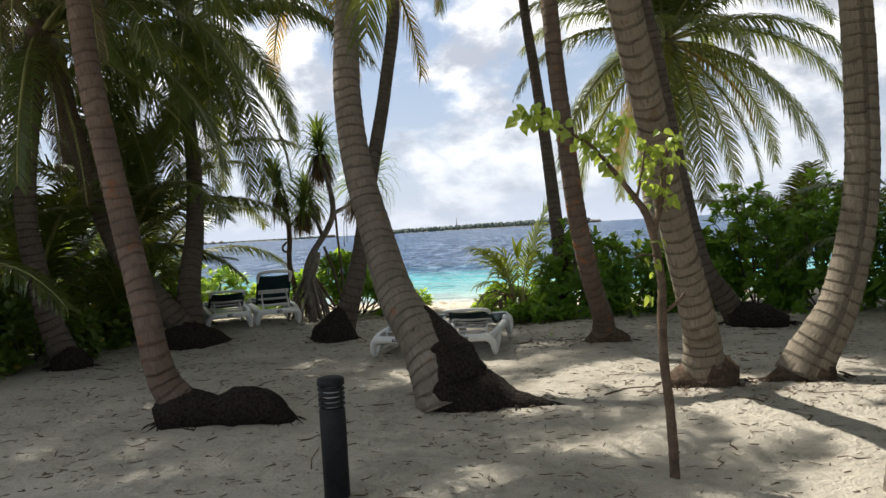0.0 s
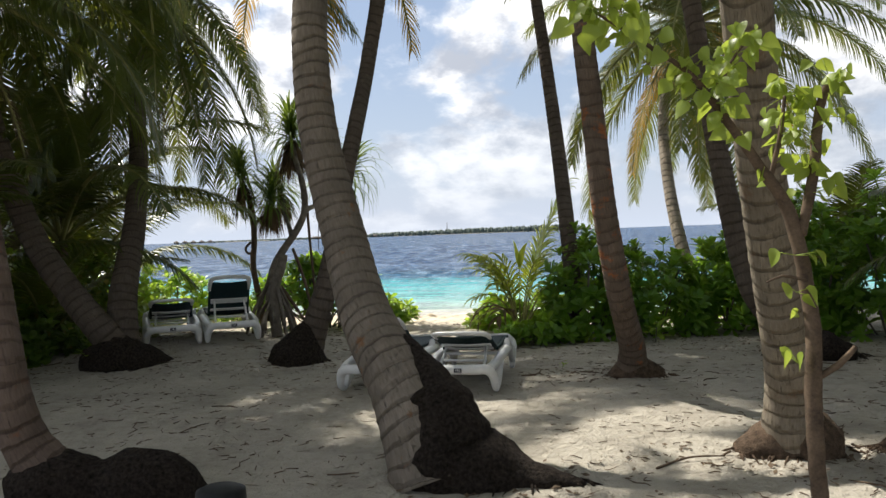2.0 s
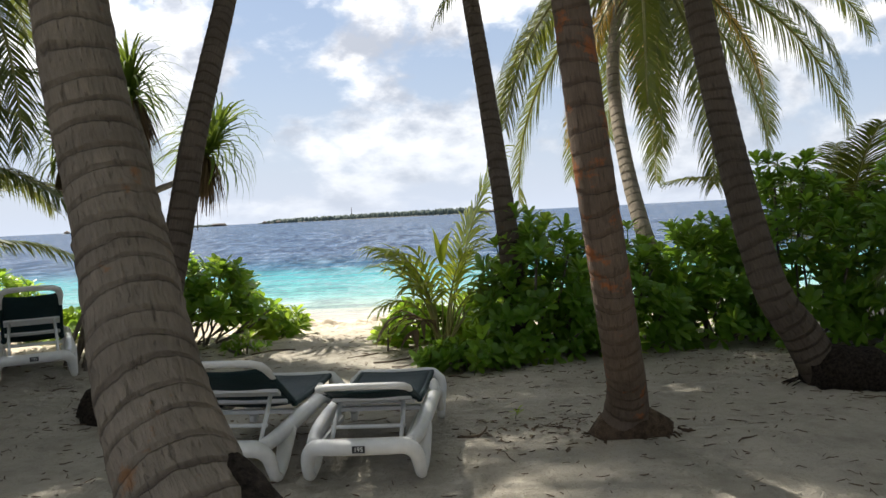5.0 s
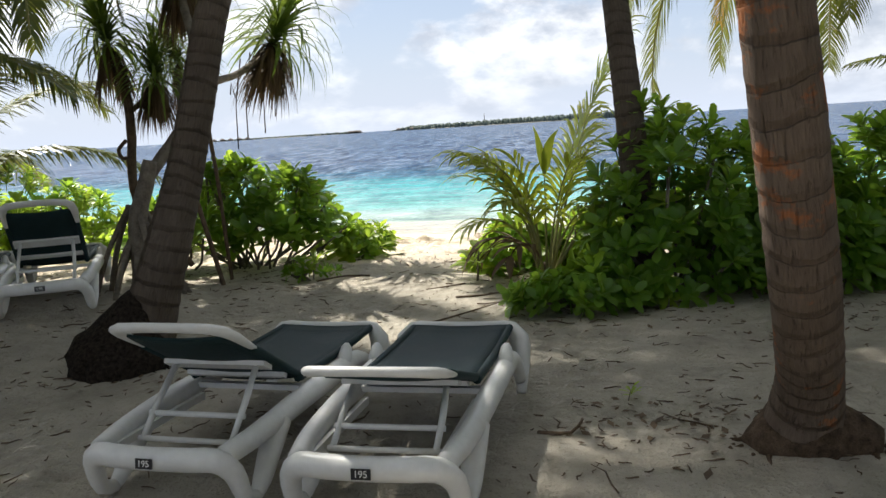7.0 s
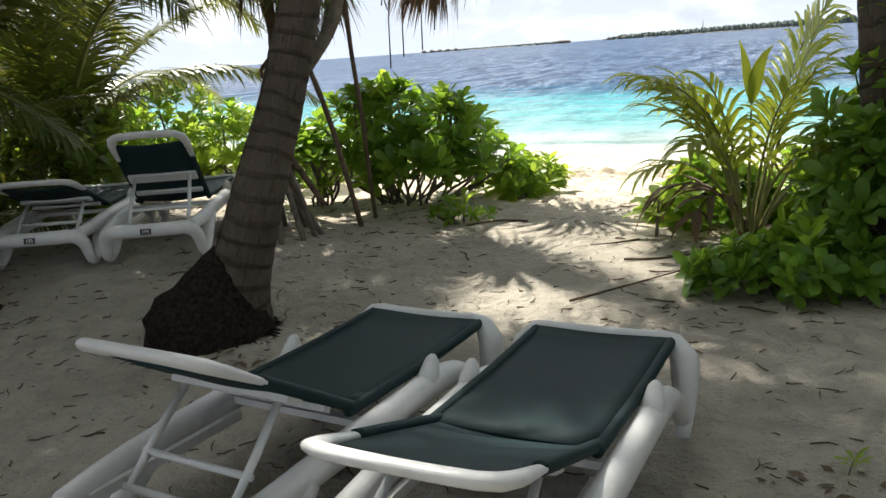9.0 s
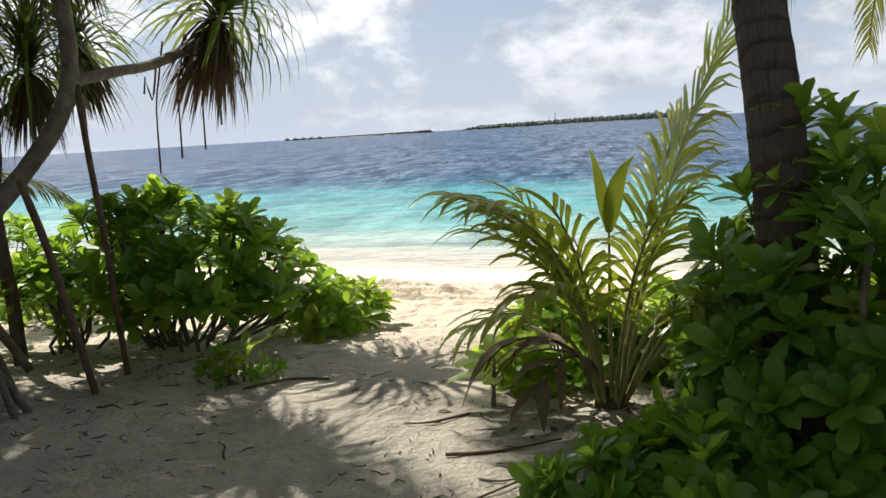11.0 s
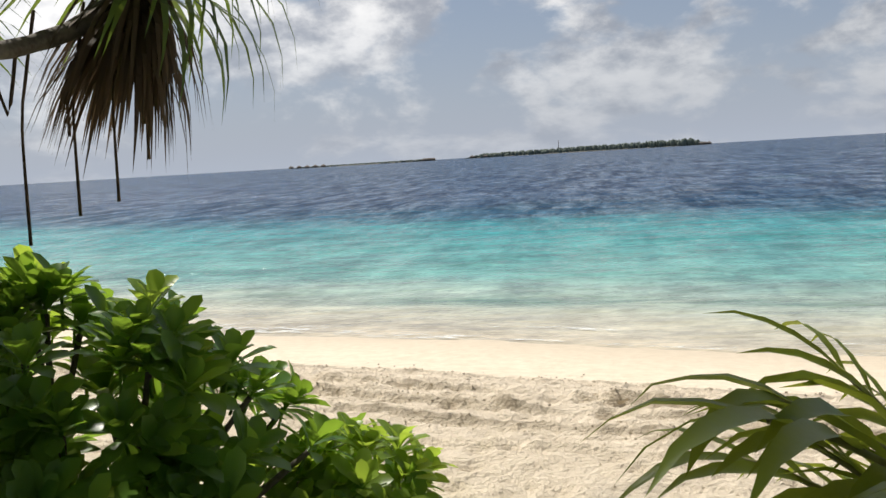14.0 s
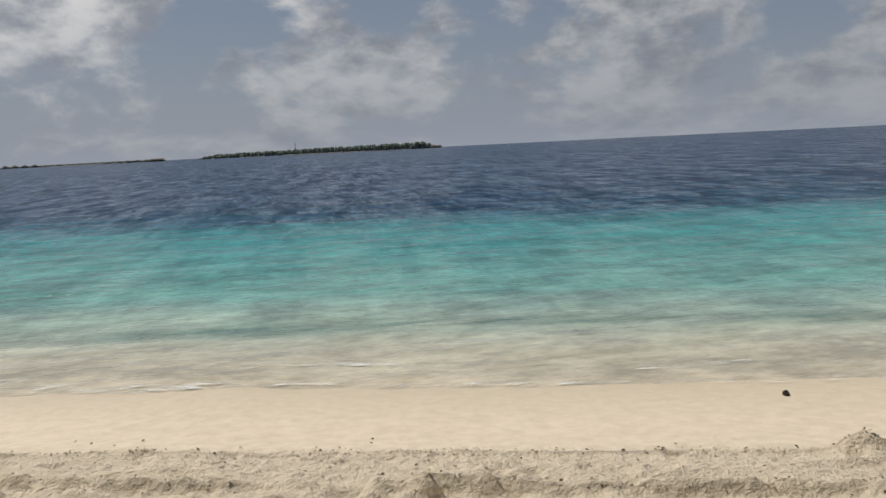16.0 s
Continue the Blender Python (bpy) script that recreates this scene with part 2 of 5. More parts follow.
def make_foam():
    m = Nodes("sea_foam")
    n = m.noise(m.coord("Object", (0.8, 2.4, 1)), 3.0, 6.0, 0.7)
    sh = m.surface((0.82, 0.84, 0.82), 0.7, m.bump(n, 0.6, 0.02))
    clear = m.nt.nodes.new("ShaderNodeBsdfTransparent")
    mx = m.nt.nodes.new("ShaderNodeMixShader")
    m.link(m.ramp(n, [(0.50, 0.0), (0.66, 0.85)]), mx.inputs[0])
    m.link(clear.outputs[0], mx.inputs[1])
    m.link(sh, mx.inputs[2])
    return m.done(mx.outputs[0])


def make_trunk(name, base, ring, red, red_low=0.58):
    """Palm bark; the UV's v runs in metres along the stem."""
    m = Nodes(name)
    uv = m.coord("UV")
    sep = m.nt.nodes.new("ShaderNodeSeparateXYZ")
    m.link(uv, sep.inputs[0])
    v3 = m.coord("Object")
    wob = m.maths("ADD", m.maths("MULTIPLY", m.maths("SUBTRACT", m.noise(v3, 4.0, 4.0, 0.65), 0.5), 0.07), m.maths("MULTIPLY", m.noise(m.coord("UV", (0.5, 1.0, 1)), 2.1, 2.0), 0.22))
    f = m.maths("FRACT", m.maths("DIVIDE", m.maths("ADD", sep.outputs[1], wob), 0.115))
    line = m.ramp(f, [(0.0, 1.0), (0.10, 0.75), (0.24, 0.0), (0.95, 0.0), (1.0, 1.0)])
    fib = m.noise(m.coord("UV", (9.0, 1.2, 1)), 7.0, 5.0, 0.65)
    blot = m.noise(v3, 3.0, 5.0, 0.6)
    col = m.mix(fib, tuple(c * 0.45 for c in base), tuple(min(1, c * 1.5) for c in base))
    col = m.mix(m.maths("MULTIPLY", m.ramp(blot, [(0.35, 1.0), (0.6, 0.0)]), 0.45), col, tuple(c * 0.45 for c in base))
    gap = m.ramp(m.noise(v3, 5.5, 4.0, 0.65), [(0.36, 0.1), (0.62, 1.0)])
    col = m.mix(m.maths("MULTIPLY", m.maths("MULTIPLY", line, gap), 0.72), col, ring)
    crack = m.ramp(m.noise(m.coord("UV", (16.0, 3.0, 1)), 3.2, 4.0, 0.7), [(0.30, 1.0), (0.42, 0.0)])
    col = m.mix(m.maths("MULTIPLY", crack, 0.4), col, tuple(c * 0.3 for c in base))
    patch = m.ramp(m.noise(v3, 4.2, 6.0, 0.7), [(red_low, 0.0), (red_low + 0.07, 1.0)])
    col = m.mix(m.maths("MULTIPLY", patch, 0.75), col, red)
    h = m.maths("SUBTRACT", m.maths("ADD", fib, m.maths("MULTIPLY", blot, 0.6)), m.maths("ADD", m.maths("MULTIPLY", line, 0.9), m.maths("MULTIPLY", crack, 0.7)))
    return m.done(m.surface(col, 0.92, m.bump(h, 0.95, 0.024), 0.15))


def make_plain(name, lo, hi, scale=6.0, rough=0.8, bump=0.4, dist=0.01, spec=0.4, stretch=(1, 1, 1)):
    m = Nodes(name)
    v = m.coord("Object", stretch)
    a, b = m.noise(v, scale, 6.0, 0.6), m.noise(v, scale * 7, 3.0)
    col = m.mix(m.ramp(m.maths("ADD", m.maths("MULTIPLY", a, 0.7), m.maths("MULTIPLY", b, 0.3)), [(0.35, 0.0), (0.65, 1.0)]), lo, hi)
    return m.done(m.surface(col, rough, m.bump(m.maths("ADD", a, m.maths("MULTIPLY", b, 0.4)), bump, dist), spec))


def make_leaf(name, dark, light, through_col, share=0.35, rough=0.42, dead=None, dead_at=0.9, spec=0.5):
    """Foliage: diffuse and gloss, with light passing through. Each leaf has its own shade."""
    m = Nodes(name)
    geo = m.nt.nodes.new("ShaderNodeNewGeometry")
    info = m.nt.nodes.new("ShaderNodeObjectInfo")
    rnd = geo.outputs["Random Per Island"]
    col = m.mix(rnd, dark, light)
    col = m.mix(m.maths("MULTIPLY", info.outputs["Random"], 0.35), col, light)
    tr = m.mix(rnd, through_col, tuple(c * 0.7 for c in through_col))
    if dead:
        k = m.ramp(rnd, [(dead_at, 0.0), (min(1, dead_at + 0.04), 1.0)])
        col, tr = m.mix(k, col, dead), m.mix(k, tr, dead)
    n = m.noise(m.coord("Object"), 30.0, 2.0)
    sh = m.surface(col, rough, m.bump(n, 0.25, 0.004), spec)
    t = m.nt.nodes.new("ShaderNodeBsdfTranslucent")
    m.link(tr, t.inputs[0])
    mx = m.nt.nodes.new("ShaderNodeMixShader")
    mx.inputs[0].default_value = share
    m.link(sh, mx.inputs[1])
    m.link(t.outputs[0], mx.inputs[2])
    return m.done(mx.outputs[0])


M_SAND, M_WATER, M_FOAM = make_sand(), make_water(), make_foam()
M_BARK = make_trunk("palm_bark_grey", (0.255, 0.215, 0.172), (0.065, 0.05, 0.038), (0.27, 0.13, 0.055), 0.60)
M_BARK_RINGED = make_trunk("palm_bark_ringed", (0.29, 0.245, 0.185), (0.055, 0.042, 0.032), (0.20, 0.13, 0.08), 0.60)
M_BARK_RED = make_trunk("palm_bark_rusty", (0.20, 0.152, 0.118), (0.10, 0.074, 0.056), (0.42, 0.145, 0.05), 0.555)
M_BARK_RUDDY = make_trunk("palm_bark_ruddy", (0.205, 0.150, 0.118), (0.09, 0.066, 0.05), (0.25, 0.115, 0.06), 0.61)
M_BARK_DARK = make_trunk("palm_bark_dark", (0.15, 0.12, 0.095), (0.045, 0.036, 0.028), (0.20, 0.11, 0.065), 0.65)
M_BARK_PALE = make_trunk("palm_bark_pale", (0.40, 0.34, 0.27), (0.14, 0.11, 0.09), (0.42, 0.30, 0.2), 0.66)
M_BOLE = make_plain("root_bole_dark", (0.010, 0.008, 0.007), (0.078, 0.060, 0.047), 40.0, 0.97, 1.0, 0.06, 0.15)
M_FOOT = make_plain("root_foot_brown", (0.05, 0.035, 0.025), (0.18, 0.125, 0.085), 20.0, 0.95, 1.0, 0.04, 0.15)
M_FROND = make_leaf("palm_frond_green", (0.028, 0.056, 0.012), (0.072, 0.104, 0.022), (0.30, 0.32, 0.035), 0.27, 0.38, (0.33, 0.22, 0.06), 0.955)
M_FROND_YELLOW = make_leaf("palm_frond_yellow", (0.20, 0.17, 0.03), (0.45, 0.27, 0.05), (0.60, 0.36, 0.05), 0.42, 0.5)
M_FROND_DEAD = make_leaf("palm_frond_dead", (0.07, 0.048, 0.03), (0.16, 0.11, 0.065), (0.16, 0.10, 0.05), 0.2, 0.8)
M_RACHIS = make_plain("frond_midrib", (0.15, 0.17, 0.05), (0.30, 0.28, 0.10), 5.0, 0.5, 0.2, 0.004)
M_SHRUB = make_leaf("shrub_leaf", (0.055, 0.145, 0.022), (0.14, 0.27, 0.040), (0.44, 0.68, 0.06), 0.45, 0.33, (0.45, 0.36, 0.05), 0.965)
M_SHRUB_LIGHT = make_leaf("shrub_leaf_young", (0.13, 0.23, 0.03), (0.24, 0.35, 0.05), (0.56, 0.74, 0.08), 0.54, 0.38)
M_JUNGLE = make_leaf("undergrowth_leaf", (0.05, 0.11, 0.022), (0.12, 0.20, 0.035), (0.36, 0.48, 0.05), 0.42, 0.38, (0.36, 0.30, 0.06), 0.95)
M_SAPLING = make_leaf("sapling_leaf", (0.16, 0.26, 0.04), (0.32, 0.40, 0.07), (0.55, 0.66, 0.09), 0.45, 0.42, (0.50, 0.26, 0.06), 0.93)
M_SEEDPALM = make_leaf("young_palm_leaf", (0.065, 0.135, 0.022), (0.17, 0.24, 0.036), (0.56, 0.62, 0.055), 0.45, 0.36, (0.25, 0.13, 0.04), 0.95)
M_PANDAN = make_leaf("screw_pine_leaf", (0.036, 0.080, 0.018), (0.105, 0.165, 0.034), (0.28, 0.38, 0.05), 0.34, 0.4)
M_WOOD_GREY = make_plain("grey_stem", (0.085, 0.070, 0.056), (0.235, 0.205, 0.168), 8.0, 0.85, 0.7, 0.012, 0.3)
M_TWIG = make_plain("twig_brown", (0.06, 0.042, 0.03), (0.17, 0.12, 0.08), 14.0, 0.9, 0.6, 0.006, 0.2)
M_RESIN = make_plain("white_resin", (0.66, 0.66, 0.64), (0.80, 0.80, 0.78), 4.0, 0.38, 0.08, 0.003, 0.5)
M_PLATE, M_INK = make_plain("number_plate_black", (0.012, 0.012, 0.013), (0.022, 0.022, 0.024), 30.0, 0.4, 0.05), make_plain("number_white", (0.72, 0.72, 0.70), (0.8, 0.8, 0.78), 20.0, 0.5, 0.02)
M_BOLLARD = make_plain("bollard_black", (0.009, 0.010, 0.011), (0.02, 0.021, 0.022), 20.0, 0.6, 0.1, 0.002, 0.2)
M_LENS = make_plain("bollard_lens", (0.55, 0.56, 0.54), (0.66, 0.67, 0.65), 20.0, 0.3, 0.02)
M_ISLE, M_ISLE_SAND, M_HUT = make_plain("far_trees", (0.075, 0.10, 0.085), (0.13, 0.155, 0.125), 0.06, 0.9, 0.0), make_plain("far_sand", (0.4, 0.37, 0.3), (0.55, 0.5, 0.4), 0.05, 0.9, 0.0), make_plain("far_roofs", (0.10, 0.085, 0.07), (0.2, 0.17, 0.14), 0.1, 0.9, 0.0)
M_ROCK = make_plain("coral_rock", (0.02, 0.018, 0.016), (0.08, 0.07, 0.06), 30.0, 0.9, 0.8, 0.01)


def make_sling():
    m = Nodes("woven_sling")
    v = m.coord("Object")
    wv = m.nt.nodes.new("ShaderNodeTexWave")
    wv.inputs["Scale"].default_value = 160.0
    m.link(v, wv.inputs["Vector"])
    dirt = m.noise(v, 5.0, 6.0, 0.65)
    col = m.mix(m.ramp(dirt, [(0.35, 0.0), (0.7, 1.0)]), (0.008, 0.024, 0.026), (0.018, 0.040, 0.044))
    return m.done(m.surface(col, m.maths("ADD", 0.46, m.maths("MULTIPLY", dirt, 0.3)), m.bump(m.maths("ADD", wv.outputs["Fac"], m.maths("MULTIPLY", dirt, 2.0)), 0.25, 0.004), 0.2))


M_SLING = make_sling()


# ---- geometry helpers ----
class Geo:
    """Gathers vertices, faces and a UV pair per vertex for one mesh."""

    def __init__(self):
        self.v, self.f, self.uv = [], [], []

    def add(self, verts, faces, uvs=None):
        o = len(self.v)
        self.v.extend(tuple(p) for p in verts)
        self.uv.extend(uvs if uvs else [(0.0, 0.0)] * len(verts))
        self.f.extend(tuple(i + o for i in f) for f in faces)

    def tube(self, pts, radii, sides=8, cap=True, lumpy=0.0, seed=0, squash=1.0):
        pts = [Vector(p) for p in pts]
        n = len(pts)
        if isinstance(radii, (int, float)):
            radii = [radii] * n
        rng = random.Random(seed)
        verts, uvs, faces, dist = [], [], [], 0.0
        t = (pts[1] - pts[0]).normalized()
        side = t.orthogonal().normalized()
        if abs(t.z) < 0.999:
            side = t.cross(Vector((0, 0, 1))).normalized()
        for i, p in enumerate(pts):
            a, b = pts[max(0, i - 1)], pts[min(n - 1, i + 1)]
            t = (b - a).normalized()
            side = (side - t * side.dot(t)).normalized()
            up = t.cross(side)
            if i:
                dist += (p - pts[i - 1]).length
            for k in range(sides):
                an = 2 * math.pi * k / sides
                r = radii[i] * (1 + lumpy * (rng.random() - 0.5))
                verts.append(p + side * (math.cos(an) * r) + up * (math.sin(an) * r * squash))
                uvs.append((k / sides, dist))
        for i in range(n - 1):
            for k in range(sides):
                k2 = (k + 1) % sides
                faces.append((i * sides + k, i * sides + k2, (i + 1) * sides + k2, (i + 1) * sides + k))
        if cap:
            faces.append(tuple(range(sides - 1, -1, -1)))
            faces.append(tuple((n - 1) * sides + k for k in range(sides)))
        self.add(verts, faces, uvs)

    def box(self, centre, size, turn=None):
        c, (sx, sy, sz) = Vector(centre), size
        vs = [Vector((x * sx / 2, y * sy / 2, z * sz / 2)) for x in (-1, 1) for y in (-1, 1) for z in (-1, 1)]
        if turn is not None:
            vs = [turn @ p for p in vs]
        self.add([c + p for p in vs], [(0, 1, 3, 2), (4, 6, 7, 5), (0, 4, 5, 1), (2, 3, 7, 6), (0, 2, 6, 4), (1, 5, 7, 3)])

    def mesh(self, name, material, smooth=True):
        me = bpy.data.meshes.new(name)
        me.from_pydata(self.v, [], self.f)
        lay = me.uv_layers.new(name="UVMap")
        idx = np.empty(len(me.loops), dtype=np.int32)
        me.loops.foreach_get("vertex_index", idx)
        lay.data.foreach_set("uv", np.array(self.uv, dtype=np.float32)[idx].ravel())
        if smooth:
            me.polygons.foreach_set("use_smooth", [True] * len(me.polygons))
        me.materials.append(material)
        me.update()
        return me


def part(name, geo, material, parent, label="", smooth=True):
    """One mesh object under a thing or under a part."""
    ob = new(name, geo.mesh(name, material, smooth) if isinstance(geo, Geo) else geo)
    ob.parent = parent
    return tagged(ob, label)


def thing(name, label, category, at=(0, 0, 0), turn=0.0, group=""):
    ob = new(name)
    ob.empty_display_size = 0.2
    ob.matrix_world = pose(*at, 0, 0, turn)
    return tagged(ob, label, category, group)


def spline(pts, step):
    """A smooth curve through the points (Catmull-Rom), sampled about every step metres, with extra values carried along."""
    pts = [np.array(p, dtype=float) for p in pts]
    out = []
    for i in range(len(pts) - 1):
        p0, p1, p2, p3 = pts[max(0, i - 1)], pts[i], pts[i + 1], pts[min(len(pts) - 1, i + 2)]
        n = max(1, int(np.linalg.norm((p2 - p1)[:3]) / step))
        for k in range(n):
            t = k / n
            out.append(0.5 * (2 * p1 + (p2 - p0) * t + (2 * p0 - 5 * p1 + 4 * p2 - p3) * t * t + (3 * p1 - p0 - 3 * p2 + p3) * t ** 3))
    out.append(pts[-1])
    return out


def fbm(x, y, z=0.0, octaves=4):
    return noise.fractal(Vector((x, y, z)), 1.0, 2.0, octaves)


# ---- ground, sea and far islands ----
SEA_Z = -0.50
PROFILE = [(-200, 0.0), (16.4, 0.0), (17.4, -0.02), (19.0, -0.15), (19.8, -0.27), (20.4, -0.36), (21.1, -0.42), (22.2, -0.505), (23.2, -0.72), (30.0, -1.3), (60.0, -3.0), (6000.0, -4.0)]
PY, PZ = [p[0] for p in PROFILE], [p[1] for p in PROFILE]


PITS = {}
_rng = random.Random(31)
for _i in range(4100):      # footprints: thick on the open beach, sparse below the palms
    _x = _rng.uniform(-6, 7)
    _y = _rng.uniform(16.4, 20.6) if _i < 900 else _rng.uniform(2.5, 17)
    _d = _rng.uniform(0.010, 0.036) if _i < 900 else _rng.uniform(0.004, 0.018)
    PITS.setdefault((int(_x // 0.4), int(_y // 0.4)), []).append((_x, _y, _rng.uniform(0.05, 0.12), _rng.uniform(0.7, 1.6), _rng.uniform(0, 3.14), _d))


def pits(x, y):
    z, cx, cy = 0.0, int(x // 0.4), int(y // 0.4)
    for i in (-1, 0, 1):
        for j in (-1, 0, 1):
            for px, py, r, el, an, d in PITS.get((cx + i, cy + j), ()):
                dx, dy = x - px, y - py
                u, v = dx * math.cos(an) + dy * math.sin(an), (dy * math.cos(an) - dx * math.sin(an)) * el
                q = math.sqrt(u * u + v * v) / r
                if q < 2.2:
                    z += d * (0.55 * math.exp(-((q - 1.25) / 0.35) ** 2) - math.exp(-q * q * 1.3))
    return z


def ground_z(x, y):
    slant = min(1.0, max(0.0, (y - 15.5) / 4.0))
    yy = y + 0.25 * x * slant + 0.05 * math.sin(x * 0.9)
    z = float(np.interp(yy, PY, PZ)) + 0.20 * math.exp(-((x + 3.7) ** 2 + (y - 13.7) ** 2) / 3.2)
    if -30 < x < 30 and -20 < y < 26:
        calm = min(1.0, max(0.0, (20.1 + 0.10 * fbm(x * 1.1, 3.0) - yy) / 0.2))
        z += 0.05 * fbm(x * 0.35, y * 0.35) * (1.0 if y < 19 else 0.3)
        if calm > 0:
            z += calm * 0.015 * fbm(x * 2.4, y * 2.4, 1.0)
            z += calm * pits(x, y)
        churn = calm * min(1.0, max(0.0, (y - 16.2) / 1.5))
        if churn > 0:
            for row, tall in ((19.15, 0.055), (18.70, 0.048), (19.97, 0.022), (18.25, 0.04), (17.7, 0.035)):   # berms and ruts along the shore
                q = (y + 0.25 * x - row - 0.02 * fbm(x * 1.5, row)) / 0.052
                if abs(q) < 4:
                    z += churn * tall * 1.2 * (math.exp(-q * q) - 0.7 * math.exp(-(q + 1.9) ** 2)) * min(1.0, max(0.0, 0.75 + 1.1 * fbm(x * 1.3, row * 5.0)))
            z += churn * 0.13 * math.exp(-((x - 2.92) ** 2 + (y - 19.3) ** 2) / 0.018)
            z += churn * (0.020 * fbm(x * 2.7, y * 3.2, 5.0, 4) + 0.016 * fbm(x * 0.9, yy * 6.0, 9.0) + 0.016 * fbm(x * 11, y * 13, 7.0, 3))
    return z


def axis_steps(lo, hi, fine, far_lo, far_hi, grow=1.35):
    a = list(np.arange(lo, hi + 1e-6, fine))
    s = fine
    while a[-1] < far_hi:
        s *= grow
        a.append(min(a[-1] + s, far_hi))
    s = fine
    while a[0] > far_lo:
        s *= grow
        a.insert(0, max(a[0] - s, far_lo))
    return a


def sheet(name, xs, ys, zfun, material):
    g = Geo()
    nx = len(xs)
    g.v = [(x, y, zfun(x, y)) for y in ys for x in xs]
    g.uv = [(0.0, 0.0)] * len(g.v)
    g.f = [(j * nx + i, j * nx + i + 1, (j + 1) * nx + i + 1, (j + 1) * nx + i) for j in range(len(ys) - 1) for i in range(nx - 1)]
    return new(name, g.mesh(name, material))


def wave_z(x, y):
    if y > 70 or abs(x) > 60:
        return SEA_Z
    k = min(1.0, max(0.0, (y + 0.25 * x - 21.3) / 4.0))
    return SEA_Z + k * (0.035 * fbm(x * 0.35, y * 1.1, 2.0, 3) + 0.02 * math.sin(y * 1.9 + 1.5 * fbm(x * 0.15, y * 0.15)))


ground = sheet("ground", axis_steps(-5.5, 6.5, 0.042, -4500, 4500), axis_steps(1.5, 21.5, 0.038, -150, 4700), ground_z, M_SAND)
tagged(ground, "pale coral sand, raked by feet, sloping down to the sea", "sand", kind="structure")
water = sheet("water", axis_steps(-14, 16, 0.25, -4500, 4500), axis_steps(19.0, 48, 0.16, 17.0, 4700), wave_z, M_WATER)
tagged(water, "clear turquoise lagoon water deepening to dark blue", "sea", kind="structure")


def build_foam():
    """Thin broken lines of foam where small waves run up the sand."""
    g = Geo()
    rng = random.Random(4)
    for x0, x1, y0, w in ((-9, -0.8, 21.98, 0.42), (-3, 4.5, 21.95, 0.10), (2.5, 12, 22.0, 0.12), (-12, -1.5, 22.15, 0.35), (-1.2, 0.6, 22.75, 0.12), (2.5, 4.2, 22.5, 0.10)):
        n = int((x1 - x0) / 0.15)
        vs, fs = [], []
        for i in range(n + 1):
            x = x0 + (x1 - x0) * i / n
            y = y0 + 0.2 - 0.25 * x + 0.25 * fbm(x * 0.5, y0 * 3) + 0.06 * fbm(x * 2.5, y0)
            ww = w * math.sin(math.pi * i / n) ** 0.5 * (0.6 + 0.6 * rng.random())
            for k in (0, 1):
                yy = y + k * ww
                vs.append((x, yy, max(wave_z(x, yy), ground_z(x, yy)) + 0.014))
            if i:
                fs.append((2 * i - 2, 2 * i, 2 * i + 1, 2 * i - 1))
        g.add(vs, fs)
    ob = new("foam", g.mesh("foam", M_FOAM))
    tagged(ob, "thin broken lines of white sea foam", "foam", kind="stuff")


build_foam()


def build_island(name, label, x0, x1, y, tall, huts):
    """A low far island: a sand rim, a belt of trees with an uneven crest, roofs and a mast."""
    root = thing(name, label, "island", ((x0 + x1) / 2, y, SEA_Z))
    half = (x1 - x0) / 2
    rng = random.Random(int(x0))
    g = Geo()
    g.tube([(-half, 0, 0), (-half * 0.6, -6, 0), (0, -10, 0), (half * 0.6, -6, 0), (half, 0, 0)], [0.3, 1.0, 1.2, 1.0, 0.3], 6, squash=1.0)
    part("beach_rim", g, M_ISLE_SAND, root)
    g = Geo()
    n = int(half * 2 / 2.2)
    for i in range(n):
        x = -half * 0.97 + 2 * half * 0.97 * i / n
        env = min(1.0, (1 - abs(x) / half) * 6) * (0.55 + 0.45 * (x / half + 1) / 2)
        for k in range(3):
            h = tall * env * (0.55 + 0.5 * rng.random()) + 0.5
            w = 1.6 + 2.4 * rng.random()
            c = (x + rng.uniform(-2, 2), rng.uniform(-8, 25), h * 0.5)
            vs = [Vector((c[0], c[1], h * 1.02))]
            for lev, rr in ((0.8, 0.8), (0.45, 1.0), (0.0, 0.85)):
                for q in range(6):
                    an = q * math.pi / 3 + rng.random() * 0.6
                    vs.append(Vector((c[0] + w * rr * math.cos(an), c[1] + w * rr * math.sin(an), h * lev * (0.9 + 0.2 * rng.random()))))
            fs = [(0, 1 + q, 1 + (q + 1) % 6) for q in range(6)]
            for lv in (0, 1):
                fs += [(1 + lv * 6 + q, 7 + lv * 6 + q, 7 + lv * 6 + (q + 1) % 6, 1 + lv * 6 + (q + 1) % 6) for q in range(6)]
            g.add(vs, fs)
    tagged(part("tree_belt", g, M_ISLE, root), kind="stuff")
    for i in range(huts):
        g = Geo()
        x = half * (-0.92 + 0.11 * i) if i < huts // 2 else half * (0.97 - 0.03 * (i - huts // 2))
        g.box((x, -12, 1.6), (7, 6, 2.4))
        g.add([(x - 4.5, -16, 2.8), (x + 4.5, -16, 2.8), (x + 4.5, -8, 2.8), (x - 4.5, -8, 2.8), (x, -12, 5.6)], [(0, 1, 4), (1, 2, 4), (2, 3, 4), (3, 0, 4), (3, 2, 1, 0)])
        part("hut", g, M_HUT, root, "thatched hut far off", smooth=False)
    return root


